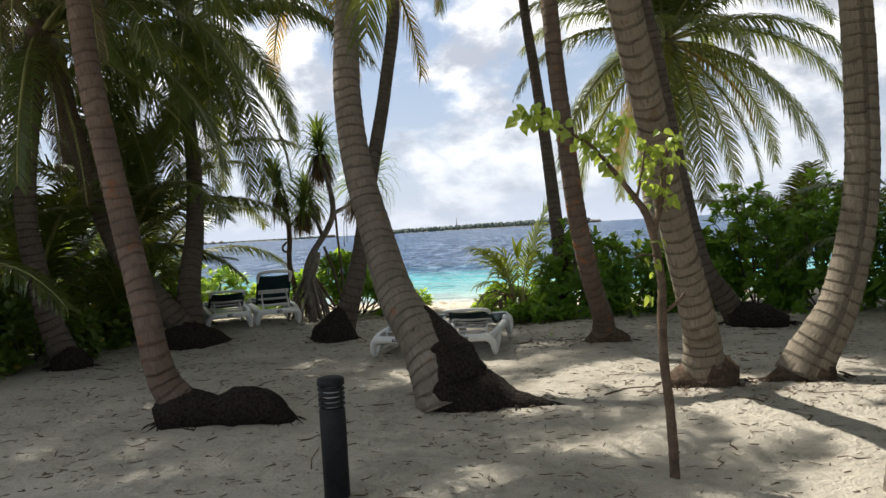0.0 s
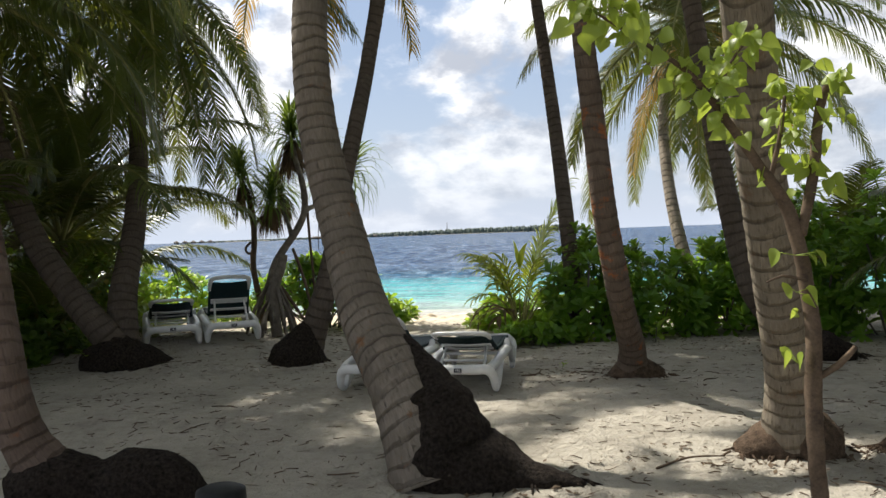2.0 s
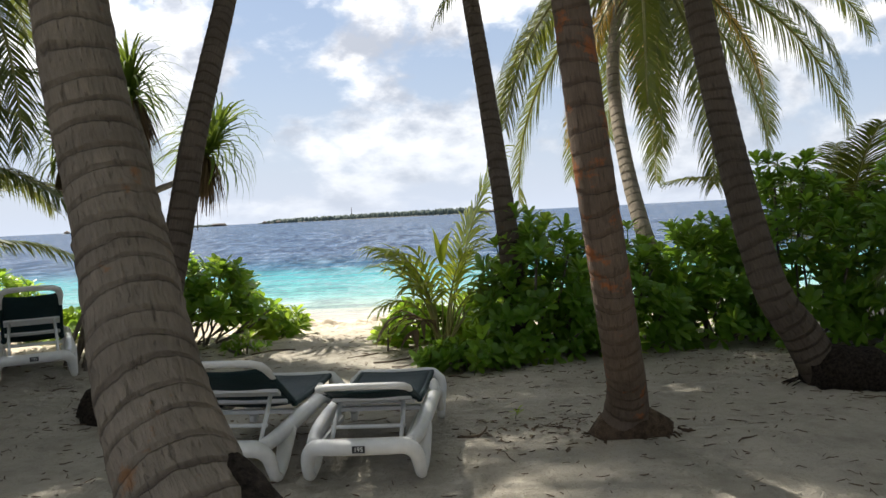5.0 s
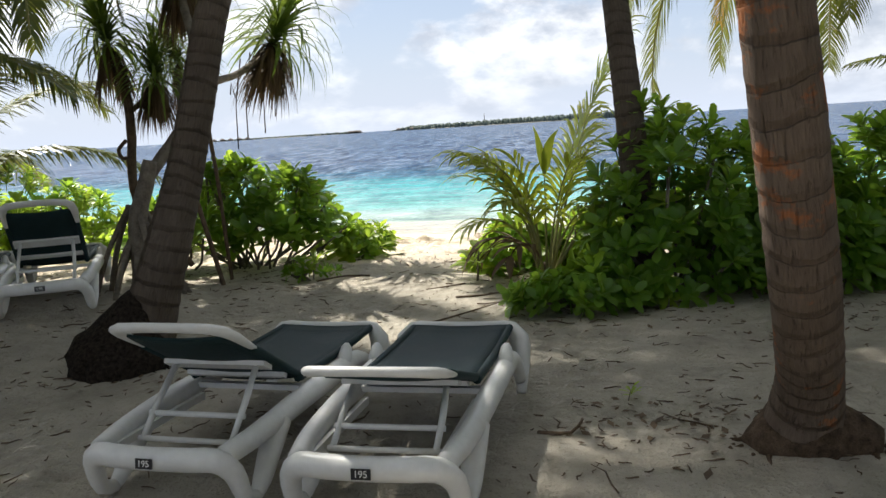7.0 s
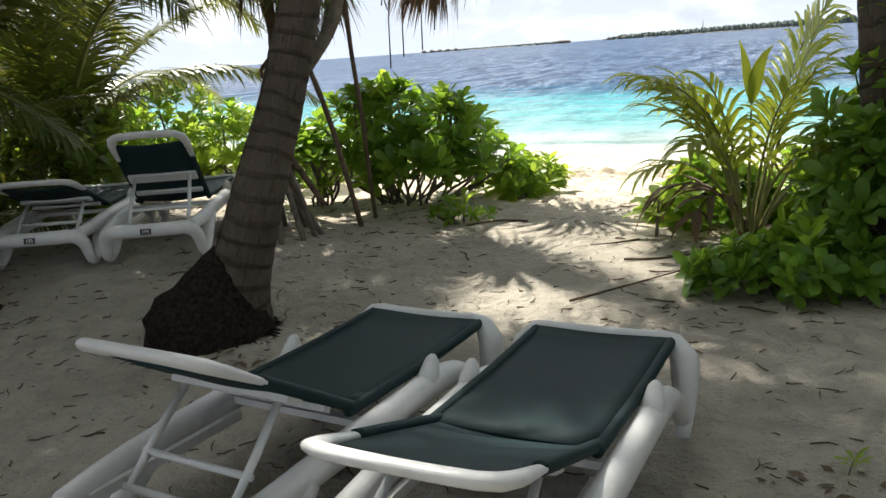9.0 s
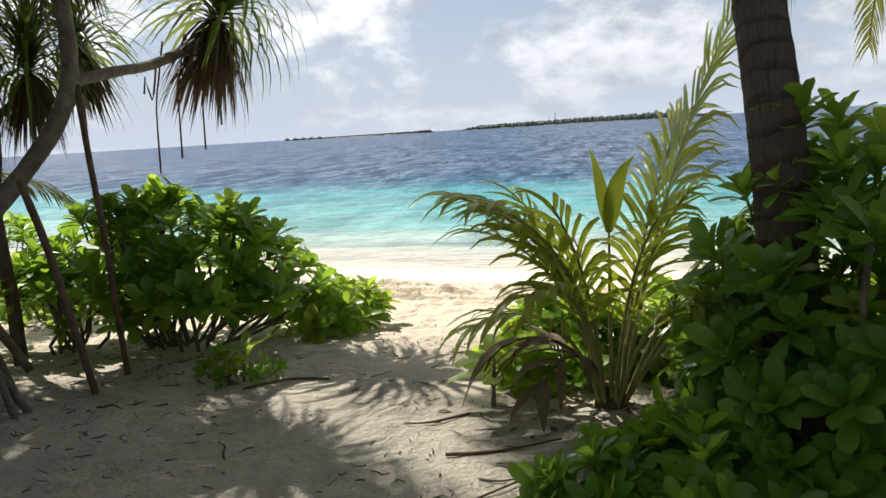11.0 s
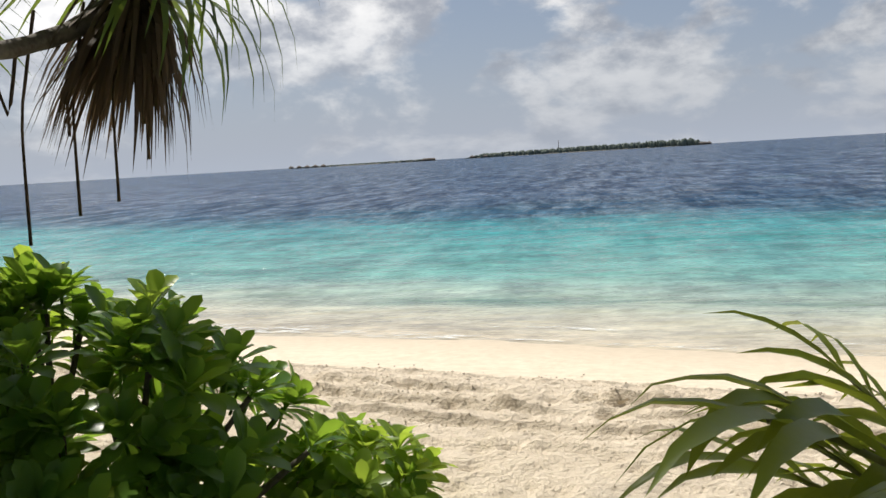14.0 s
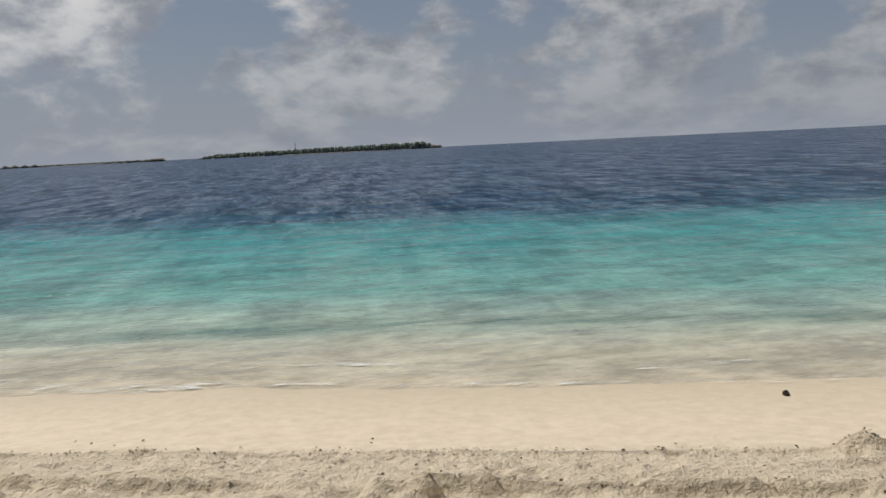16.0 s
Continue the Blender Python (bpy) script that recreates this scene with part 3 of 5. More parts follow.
big_isle = build_island("island", "low wooded island far across the lagoon, with a sandy rim", -217, 212, 1500, 13.0, 5)
g = Geo()
g.tube([(-45, 10, 8), (-45, 10, 22)], [0.7, 0.4], 6)
part("mast", g, M_HUT, big_isle, "thin radio mast")
build_island("island", "long flat island with a line of water villas far off", -549, -266, 1500, 4.0, 10)


# ---- coconut palms ----
def frond_mesh(name, length, rise, fall, seed, material, leaflets=58, blade=0.62, hang=0.5, width=0.034):
    """A pinnate frond that leaves its crown along +x; rise and fall: the midrib's angle in degrees at its root and its tip."""
    rng = random.Random(seed)
    n = 16
    pts, p = [], Vector((0, 0, 0))
    sway = rng.uniform(-0.25, 0.25)
    for i in range(n + 1):
        s = i / n
        a = radians(rise + (fall - rise) * s ** 1.3)
        pts.append(p.copy())
        d = Vector((math.cos(a) * math.cos(sway * s), math.cos(a) * math.sin(sway * s), math.sin(a)))
        p = p + d * (length / n)
    g = Geo()
    g.tube(pts, [0.035 * (1 - 0.9 * i / n) + 0.003 for i in range(n + 1)], 5)
    rib = g.mesh(name + "_midrib", M_RACHIS)
    g = Geo()
    for k in range(leaflets):
        s = 0.13 + 0.87 * (k + 0.5) / leaflets
        i = min(n - 1, int(s * n))
        f = s * n - i
        base = pts[i].lerp(pts[i + 1], f)
        t = (pts[i + 1] - pts[i]).normalized()
        flat = Vector((-t.y, t.x, 0)).normalized()
        up = t.cross(flat)
        if up.z < 0:
            up = -up
        prof = math.sin(math.pi * min(1, 0.18 + 0.82 * (s - 0.13) / 0.87) ** 0.8) ** 0.6
        for sgn in (-1, 1):
            ll = blade * (0.30 + 0.70 * prof) * rng.uniform(0.85, 1.1)
            d = (flat * sgn * 0.9 + t * (0.45 + 0.5 * s) + up * 0.25 + Vector((rng.uniform(-.1, .1), rng.uniform(-.1, .1), rng.uniform(-.12, .1)))).normalized()
            w = width * rng.uniform(0.8, 1.2)
            q, rows = base.copy(), []
            for m in range(3):
                wd = w * (0.8, 1.0, 0.62)[m] / 2
                rows.append((q - t * wd, q + t * wd))
                d = (d + Vector((0, 0, -1)) * hang * (0.25 + 0.55 * m) * rng.uniform(0.7, 1.3)).normalized()
                q = q + d * ll / 3
            vs = [x for r in rows for x in r] + [q]
            g.add(vs, [(0, 1, 3, 2), (2, 3, 5, 4), (4, 5, 6)])
    return rib, g.mesh(name, material, smooth=False)


def frond_set(tag, length, blade, material, seed):
    out = []
    for i, (rise, fall, hang) in enumerate(((78, 25, 0.25), (58, -15, 0.4), (38, -45, 0.55), (15, -65, 0.7), (-12, -80, 0.8), (-40, -88, 0.7))):
        out.append([frond_mesh(f"{tag}_{i}_{k}", length * (0.8 if i == 0 else 1.0), rise + 6 * k, fall - 8 * k, seed + i * 7 + k, material, 80, blade, hang, 0.038) for k in (0, 1)])
    return out


FRONDS = frond_set("frond", 3.5, 0.70, M_FROND, 11)
FRONDS_YELLOW = [frond_mesh(f"yellow_frond_{k}", 2.7, -25 - 20 * k, -86, 90 + k, M_FROND_YELLOW, 50, 0.55, 0.8) for k in (0, 1)]
FRONDS_DEAD = [frond_mesh(f"dead_frond_{k}", 2.3, -55 - 12 * k, -88, 95 + k, M_FROND_DEAD, 40, 0.45, 0.9, 0.028) for k in (0, 1)]


def put_frond(meshes, root, at, turn, size=1.0, name="frond", label=""):
    rib, blade = meshes
    ob = part(name, blade, None, root, label)
    ob.matrix_basis = pose(*at, 0, 0, turn) @ Matrix.Scale(size, 4)
    part("midrib", rib, None, ob)
    return ob


def crown(root, at, count, seed, size=1.0, yellow=0, dead=0, skip=(), low=5, extra=(), hung=()):
    rng = random.Random(seed)
    for k, turn, s in hung:     # old yellow fronds that hang below the crown
        put_frond(FRONDS_YELLOW[k], root, at, turn, s, "yellow_frond", "yellowing drooping frond")
    for lev, turn in extra:     # heavy fronds that hang out over the sand
        put_frond(FRONDS[lev][rng.randrange(2)], root, at, turn, size)
    for i in range(count):
        lev = min(low, int(6 * ((i + 0.5) / count) ** 0.95))
        turn = (i * 137.5 + rng.uniform(-14, 14) + seed * 31) % 360
        if any(a <= turn <= b for a, b in skip) and lev > 1:
            continue
        put_frond(FRONDS[lev][rng.randrange(2)], root, at, turn, size * rng.uniform(0.88, 1.1))
    for i in range(yellow):
        put_frond(FRONDS_YELLOW[i % 2], root, at, seed * 53 + i * 131 + rng.uniform(-20, 20), size * rng.uniform(0.85, 1.05), "yellow_frond", "yellowing drooping frond")
    for i in range(dead):
        put_frond(FRONDS_DEAD[i % 2], root, at, seed * 77 + i * 97 + rng.uniform(-20, 20), size * rng.uniform(0.8, 1.1), "dead_frond", "dead brown hanging frond")
    g = Geo()       # the fibrous heart from which the fronds spring
    x, y, z = at
    g.tube([(x, y, z - 0.45), (x, y, z - 0.2), (x, y, z + 0.05), (x, y, z + 0.35)], [0.13 * size, 0.21 * size, 0.19 * size, 0.05], 12, True, 0.25, seed)
    part("crown_heart", g, M_TWIG, root, "brown fibrous crown heart")


def palm(label, bark, path, bole=None, crown_at=None, crown_args=None, seed=1, bole_label="dark knotted root bole"):
    """path: x, y, z, radius along the stem. bole: points with radii of the dark root mass."""
    base = path[0]
    root = thing("coconut_palm", label, "palm tree", (base[0], base[1], 0), group="coconut palms on the sand")
    o = Vector((base[0], base[1], 0))
    pts = spline([(p[0] - o.x, p[1] - o.y, p[2], p[3]) for p in path], 0.032)
    g = Geo()
    dist, radii, prev = 0.0, [], None
    rng = random.Random(seed)
    for p in pts:
        if prev is not None:
            dist += float(np.linalg.norm(p[:3] - prev[:3]))
        prev = p
        f = (dist / 0.115) % 1.0
        radii.append(p[3] * (0.978 + 0.034 * (1 - f) + 0.012 * (rng.random() - 0.5)))
    g.tube([p[:3] for p in pts], radii, 20, True, 0.02, seed)
    part("trunk", g, bark, root)
    if bole:
        g = Geo()
        bp = spline([(x - o.x, y - o.y, z, r) for x, y, z, r in bole], 0.05)
        g.tube([p[:3] for p in bp], [max(0.02, p[3] * (1 + 0.13 * fbm(p[0] * 8, p[1] * 8, p[2] * 8 + seed))) for p in bp], 30, True, 0.13, seed + 5, 0.92)
        # short rootlets fringe the foot
        foot = [p for p in bp if p[2] < 0.16] or bp
        for i in range(60):
            p = foot[rng.randrange(len(foot))]
            an = rng.uniform(0, 2 * math.pi)
            r = math.sqrt(max(0.0004, p[3] ** 2 - p[2] ** 2))
            a = Vector((p[0] + r * 0.85 * math.cos(an), p[1] + r * 0.85 * math.sin(an), 0.035))
            b = a + Vector((math.cos(an), math.sin(an), 0)) * rng.uniform(0.05, 0.15)
            b.z = -0.01
            g.tube([a, (a + b) / 2 + Vector((0, 0, 0.004)), b], [0.009, 0.007, 0.004], 4)
        part("root_bole", g, M_BOLE if bole_label.startswith("dark") else M_FOOT, root, bole_label)
    if crown_at:
        crown(root, (crown_at[0] - o.x, crown_at[1] - o.y, crown_at[2]), **crown_args)
    return root


palm("leaning coconut palm bent above a long dark root bole", M_BARK_RUDDY,
     [(-2.16, 6.98, 0.10, 0.177), (-2.34, 6.96, 0.34, 0.144), (-2.42, 6.93, 0.62, 0.126), (-2.50, 6.98, 0.98, 0.119), (-2.70, 7.18, 1.62, 0.116), (-2.87, 7.25, 2.4, 0.113), (-3.02, 7.3, 3.2, 0.112), (-3.2, 7.45, 4.3, 0.107), (-3.55, 7.5, 5.6, 0.095)],
     [(-2.42, 6.95, 0.06, 0.17), (-2.2, 6.97, 0.12, 0.22), (-1.92, 6.98, 0.09, 0.18), (-1.64, 6.97, 0.13, 0.20), (-1.46, 6.95, 0.10, 0.17), (-1.32, 6.93, 0.03, 0.11), (-1.22, 6.92, 0.0, 0.05)],
     (-3.57, 7.5, 5.75), dict(count=22, seed=3, size=0.98, dead=5, low=4), 1)
palm("leaning coconut palm, pale ringed trunk on a broad black bole", M_BARK,
     [(0.13, 7.26, 0.0, 0.33), (0.05, 7.33, 0.22, 0.285), (-0.12, 7.55, 0.55, 0.225), (-0.40, 8.0, 0.98, 0.19), (-0.62, 8.45, 1.61, 0.172), (-0.80, 8.68, 2.28, 0.160), (-0.89, 8.85, 2.92, 0.152), (-0.91, 9.05, 3.6, 0.145), (-0.86, 9.6, 5.0, 0.13), (-0.9, 11.4, 7.2, 0.11), (-1.1, 15.3, 9.5, 0.10)],
     [(-0.12, 7.72, 0.84, 0.05), (0.0, 7.56, 0.66, 0.13), (0.10, 7.42, 0.46, 0.225), (0.16, 7.33, 0.28, 0.295), (0.20, 7.28, 0.10, 0.345), (0.42, 7.2, 0.05, 0.27), (0.70, 7.11, 0.0, 0.15), (0.92, 7.05, 0.0, 0.08), (1.02, 7.02, 0.0, 0.03)],
     (-1.1, 15.4, 9.6), dict(count=27, seed=5, size=1.0, low=3), 2)
palm("coconut palm with warm grey trunk curving from a frayed foot", M_BARK_RINGED,
     [(3.40, 7.72, 0.02, 0.26), (3.47, 7.72, 0.18, 0.235), (3.60, 7.70, 0.40, 0.205), (3.76, 7.7, 0.70, 0.18), (3.93, 7.7, 1.29, 0.165), (4.02, 7.7, 1.91, 0.155), (4.04, 7.7, 2.69, 0.15), (4.03, 7.7, 3.47, 0.145), (4.0, 7.8, 5.5, 0.12), (3.9, 8.0, 7.6, 0.11)],
     [(3.05, 7.62, 0.0, 0.06), (3.22, 7.66, 0.03, 0.13), (3.42, 7.70, 0.06, 0.24), (3.62, 7.72, 0.04, 0.19)],
     (3.9, 8.0, 7.7), dict(count=26, seed=7, size=1.1), 3, "frayed brown root foot")
palm("stout coconut palm with ringed pale trunk leaning over sand", M_BARK_RINGED,
     [(2.50, 7.66, 0, 0.222), (2.47, 7.62, 0.16, 0.203), (2.45, 7.56, 0.4, 0.175), (2.40, 7.45, 0.62, 0.16), (2.28, 7.24, 1, 0.146), (2.15, 7.02, 1.41, 0.136), (1.97, 6.66, 1.98, 0.129), (1.74, 6.1, 2.6, 0.122), (1.55, 5.7, 3.15, 0.118), (1.15, 4.9, 4.6, 0.108), (0.85, 4.3, 6.6, 0.093)],
     [(2.12, 7.62, 0.0, 0.10), (2.34, 7.66, 0.02, 0.22), (2.52, 7.68, 0.02, 0.33), (2.78, 7.62, 0.0, 0.18)],
     (0.8, 4.3, 6.7), dict(count=26, seed=9, size=1.15), 4, "frayed brown root foot")
palm("slim coconut palm with a dark conical root foot", M_BARK_DARK,
     [(-1.76, 12.36, 0, 0.23), (-1.70, 12.32, 0.2, 0.19), (-1.60, 12.32, 0.5, 0.163), (-1.49, 12.42, 0.9, 0.142), (-1.43, 12.58, 1.25, 0.128), (-1.36, 12.74, 1.7, 0.121), (-1.27, 12.98, 2.36, 0.116), (-1.15, 13.40, 3.13, 0.112), (-1.03, 14.1, 4.17, 0.11), (-0.87, 14.5, 5.6, 0.115), (-1.2, 15.15, 6.9, 0.105), (-2.2, 16.1, 8.1, 0.095)],
     [(-1.84, 12.25, -0.05, 0.42), (-1.82, 12.25, 0.08, 0.36), (-1.77, 12.26, 0.22, 0.28), (-1.72, 12.27, 0.36, 0.205), (-1.67, 12.29, 0.48, 0.11)],
     (-2.25, 16.15, 8.2), dict(count=33, seed=12, size=1.08, low=3, hung=((1, -25, 1.62), (1, 150, 1.4), (1, -70, 1.75))), 5, "dark conical root foot")
palm("coconut palm with rust-stained straight trunk on a low foot", M_BARK_RED,
     [(1.98, 10.62, 0.0, 0.190), (1.97, 10.58, 0.12, 0.163), (1.95, 10.45, 0.35, 0.133), (1.84, 10.15, 0.65, 0.122), (1.74, 9.92, 0.98, 0.118), (1.60, 9.72, 1.74, 0.112), (1.53, 9.78, 2.62, 0.106), (1.47, 9.85, 3.42, 0.103), (1.44, 9.95, 4.3, 0.099), (1.4, 10.3, 6.4, 0.087), (1.3, 11.2, 10.1, 0.080)],
     [(1.75, 10.55, 0.0, 0.10), (1.92, 10.60, 0.02, 0.20), (2.08, 10.62, 0.02, 0.22), (2.28, 10.55, 0.0, 0.10)],
     (1.3, 11.2, 10.2), dict(count=20, seed=14, size=1.0, low=3), 6, "brown fibrous foot")
palm("coconut palm with dark leaning trunk before the hedge", M_BARK_DARK,
     [(4.15, 11.8, 0, 0.213), (4.02, 11.8, 0.12, 0.184), (3.84, 11.78, 0.42, 0.16), (3.56, 11.76, 0.87, 0.143), (3.41, 12, 1.85, 0.13), (3.29, 12.28, 3.12, 0.121), (3.15, 12.4, 4.31, 0.113), (3.08, 12.5, 4.9, 0.108), (2.83, 12.9, 8.1, 0.09)],
     [(3.88, 11.75, 0.04, 0.16), (4.08, 11.75, 0.08, 0.27), (4.35, 11.65, 0.06, 0.23), (4.65, 11.55, 0.0, 0.12)],
     (2.9, 12.9, 8.2), dict(count=26, seed=17, size=1.05, low=4), 7)
palm("thin dark coconut palm rising out of the hedge", M_BARK_DARK,
     [(1.86, 13.95, -0.05, 0.139), (1.80, 13.95, 0.6, 0.123), (1.74, 14.0, 1.54, 0.115), (1.70, 14.7, 2.9, 0.107), (1.60, 15.2, 4.35, 0.098), (1.48, 15.5, 5.74, 0.090), (1.35, 16.0, 8.5, 0.082)],
     None, (1.35, 16.0, 8.6), dict(count=24, seed=20, low=4, hung=((1, 178, 1.2), (0, 200, 1.15), (1, -60, 1.1))), 8)
palm("short sunlit coconut palm with a full crown by the shore", M_BARK_PALE,
     [(4.0, 14.9, -0.05, 0.139), (3.88, 15.0, 0.5, 0.119), (3.69, 15.2, 1.05, 0.107), (3.62, 15.8, 2.19, 0.097), (3.72, 16.5, 3.4, 0.090), (4.05, 17.1, 4.5, 0.090), (4.35, 17.3, 5.1, 0.090)],
     None, (4.45, 17.35, 5.2), dict(count=46, seed=22, size=1.15, yellow=4, skip=((158, 200),)), 9)
palm("coconut palm with dark trunk leaning away from a black foot", M_BARK_DARK,
     [(-3.72, 12.1, 0.0, 0.25), (-3.95, 12.05, 0.20, 0.21), (-4.25, 12.08, 0.55, 0.185), (-4.61, 12.17, 0.95, 0.17), (-5.1, 12.3, 1.6, 0.16), (-5.38, 12.25, 2.4, 0.15), (-5.52, 12.1, 3.2, 0.14), (-5.66, 12.0, 4.1, 0.13), (-5.80, 12.0, 5.6, 0.12), (-6.1, 11.9, 8.1, 0.11)],
     [(-4.38, 12.0, 0.08, 0.20), (-4.05, 12.0, 0.12, 0.33), (-3.75, 12.03, 0.09, 0.31), (-3.52, 12.2, 0.04, 0.16), (-3.40, 12.35, 0.0, 0.07)],
     (-6.1, 11.9, 8.2), dict(count=13, seed=25, size=0.9, dead=5, low=3), 10)
palm("dark coconut palm with a broad hanging crown beside the loungers", M_BARK_DARK,
     [(-3.98, 12.15, 0.0, 0.26), (-4.03, 12.25, 0.35, 0.205), (-4.09, 12.45, 0.88, 0.178), (-4.13, 12.75, 1.3, 0.162), (-4.17, 13.1, 1.8, 0.148), (-4.40, 13.9, 2.8, 0.132), (-4.66, 14.55, 3.9, 0.120), (-4.75, 15.0, 5.5, 0.110)],
     None, (-4.76, 15.05, 5.65), dict(count=21, seed=28, size=1.12, dead=9, extra=((4, -95), (4, -72), (3, -60), (5, -48), (4, -35), (3, -20), (5, -80), (3, -85), (4, -110), (4, -62), (2, -70), (5, -120), (4, -140), (3, -8))), 11)
palm("coconut palm with a low full crown above the undergrowth", M_BARK_DARK,
     [(-5.16, 10.75, 0.0, 0.24), (-5.28, 10.78, 0.25, 0.19), (-5.48, 10.8, 0.85, 0.16), (-5.66, 10.8, 1.96, 0.145), (-5.60, 10.8, 2.87, 0.135), (-5.42, 10.8, 3.85, 0.13), (-5.3, 10.8, 4.4, 0.125)],
     [(-5.35, 10.75, 0.03, 0.18), (-5.15, 10.75, 0.06, 0.25), (-4.92, 10.7, 0.0, 0.14)],
     (-5.3, 10.8, 4.5), dict(count=18, seed=31, size=1.0, dead=9, low=4, extra=((2, 0), (3, -15), (2, -30), (4, -5), (3, -45))), 12)
palm("coconut palm with plain trunk at the edge of the path", M_BARK,
     [(2.76, 4.42, 0.0, 0.16), (2.80, 4.45, 0.3, 0.14), (2.92, 4.5, 1.0, 0.13), (3.2, 4.6, 2.6, 0.12), (3.6, 4.8, 5.0, 0.11), (3.8, 5.0, 7.0, 0.10)],
     None, (3.8, 5.0, 7.1), dict(count=18, seed=34, size=1.05), 13)
# palms added by the undergrowth to shade the sand and fill the foliage
for i, (x, y, cx, cy, h) in enumerate(((-7.4, 15.9, -7.6, 15.6, 7.0), (-6.7, 9.4, -4.6, 10.3, 8.0), (-8.2, 8.6, -7.0, 8.9, 7.6), (-9.6, 14.2, -9.5, 14.0, 7.4), (-8.8, 11.4, -8.6, 11.5, 6.4))):
    palm("tall coconut palm added in the undergrowth for shade", M_BARK_DARK, [(x, y, 0.0, 0.22), (x, y, 0.4, 0.17), ((x + cx) / 2, (y + cy) / 2, h * 0.5, 0.14), (cx, cy, h, 0.11)],
         None, (cx, cy, h + 0.1), dict(count=(20, 13, 20, 20, 20)[i], seed=50 + i, size=(1.0, 0.8, 1.0, 1.05, 1.0)[i], dead=3), 20 + i)
# palms added behind and to the right, mostly out of view, to hold back light
for i, (x, y, h) in enumerate(((-2.6, -2.6, 7.0), (3.0, -3.0, 7.4), (6.4, 1.5, 7.4), (7.8, 9.3, 5.8), (8.2, 6.2, 5.4), (7.4, 3.6, 6.2), (10.4, 8.0, 6.6))):
    palm("coconut palm added to shade the sand", M_BARK, [(x, y, 0.0, 0.22), (x + 0.1, y, 0.4, 0.17), (x + 0.3, y + 0.2, h * 0.5, 0.14), (x + 0.4, y + 0.3, h, 0.11)],
         None, (x + 0.4, y + 0.3, h + 0.1), dict(count=26, seed=60 + i, size=1.1), 30 + i)


# ---- young palms in the undergrowth ----
def young_palm(label, at, count, size, seed, low=2, group="young palms in the undergrowth"):
    root = thing("young_palm", label, "young palm", (at[0], at[1], 0), group=group)
    rng = random.Random(seed)
    g = Geo()
    g.tube([(0, 0, -0.02), (0, 0, at[2] * 0.5), (0, 0, at[2])], [0.14, 0.12, 0.07], 10, True, 0.2, seed)
    part("stump", g, M_TWIG, root, "short fibrous stem")
    for i in range(count):
        lev = min(low, int((low + 1) * (i + 0.5) / count))
        put_frond(FRONDS[lev][rng.randrange(2)], root, (0, 0, at[2] * 0.8), i * 137.5 + rng.uniform(-15, 15), size * rng.uniform(0.85, 1.1))
    return root


young_palm("young coconut palm with long arching green fronds", (-5.75, 14.2, 2.0), 20, 1.1, 41, 2)
young_palm("young coconut palm with dark feathery fronds", (-6.6, 12.6, 0.9), 9, 1.1, 42)
young_palm("young coconut palm with dense upright fronds", (-6.4, 16.2, 0.8), 9, 1.05, 43)
young_palm("young coconut palm with feathery fronds among shrubs", (-7.2, 10.2, 0.8), 8, 1.0, 44)
young_palm("young coconut palm with thin fronds above the hedge", (6.2, 15.2, 0.8), 12, 0.72, 45)
young_palm("young coconut palm with thin fronds by the hedge", (7.1, 12.2, 0.7), 12, 0.75, 46)
young_palm("young coconut palm with low feathery fronds", (-5.6, 13.4, 0.3), 10, 0.62, 47, 3)


# ---- shrubs ----
def leaf_shape(g, base, along, up, length, width, curl=0.25):
    """A spoon-shaped leaf with a folded middle."""
    along, up = along.normalized(), up.normalized()
    side = along.cross(up).normalized()
    up = side.cross(along)
    vs, fs = [], []
    for k, (s, w) in enumerate(((0.0, 0.10), (0.35, 0.55), (0.68, 1.0), (0.9, 0.8))):
        c = base + along * (length * s) - up * (curl * length * s * s)
        hw = width * w / 2
        vs += [c - side * hw + up * hw * 0.35, c, c + side * hw + up * hw * 0.35]
        if k:
            a, b = 3 * (k - 1), 3 * k
            fs += [(a, a + 1, b + 1, b), (a + 1, a + 2, b + 2, b + 1)]
    vs.append(base + along * length - up * (curl * length))
    n = len(vs) - 1
    fs += [(9, 10, n), (10, 11, n)]
    g.add(vs, fs)


def cluster_mesh(name, seed, material, leaves=13, length=0.17, width=0.066):
    """A rosette of fleshy leaves at the end of a twig, opening along +z."""
    rng = random.Random(seed)
    g = Geo()
    for i in range(leaves):
        an = i * 2.4 + rng.uniform(-0.2, 0.2)
        lift = 0.35 + 1.05 * (i / leaves)
        d = Vector((math.cos(an) * math.cos(lift), math.sin(an) * math.cos(lift), math.sin(lift)))
        ln = length * rng.uniform(0.75, 1.15) * (1.0 if i < leaves * 0.75 else 0.75)
        leaf_shape(g, Vector((0, 0, 0.045 * i / leaves)), d, Vector((0, 0, 1)), ln, width * rng.uniform(0.8, 1.15), rng.uniform(0.1, 0.45))
    g.tube([(0, 0, -0.12), (0, 0, 0.03)], [0.008, 0.006], 5)
    return g.mesh(name, material, smooth=True)


CLUSTERS = [cluster_mesh(f"leafy_twig_{k}", 60 + k, M_SHRUB) for k in range(5)]
CLUSTERS_LIGHT = [cluster_mesh(f"leafy_twig_light_{k}", 70 + k, M_SHRUB_LIGHT, 12) for k in range(3)]
CLUSTERS_DARK = [cluster_mesh(f"leafy_twig_dark_{k}", 80 + k, M_JUNGLE, 12, 0.16, 0.075) for k in range(3)]


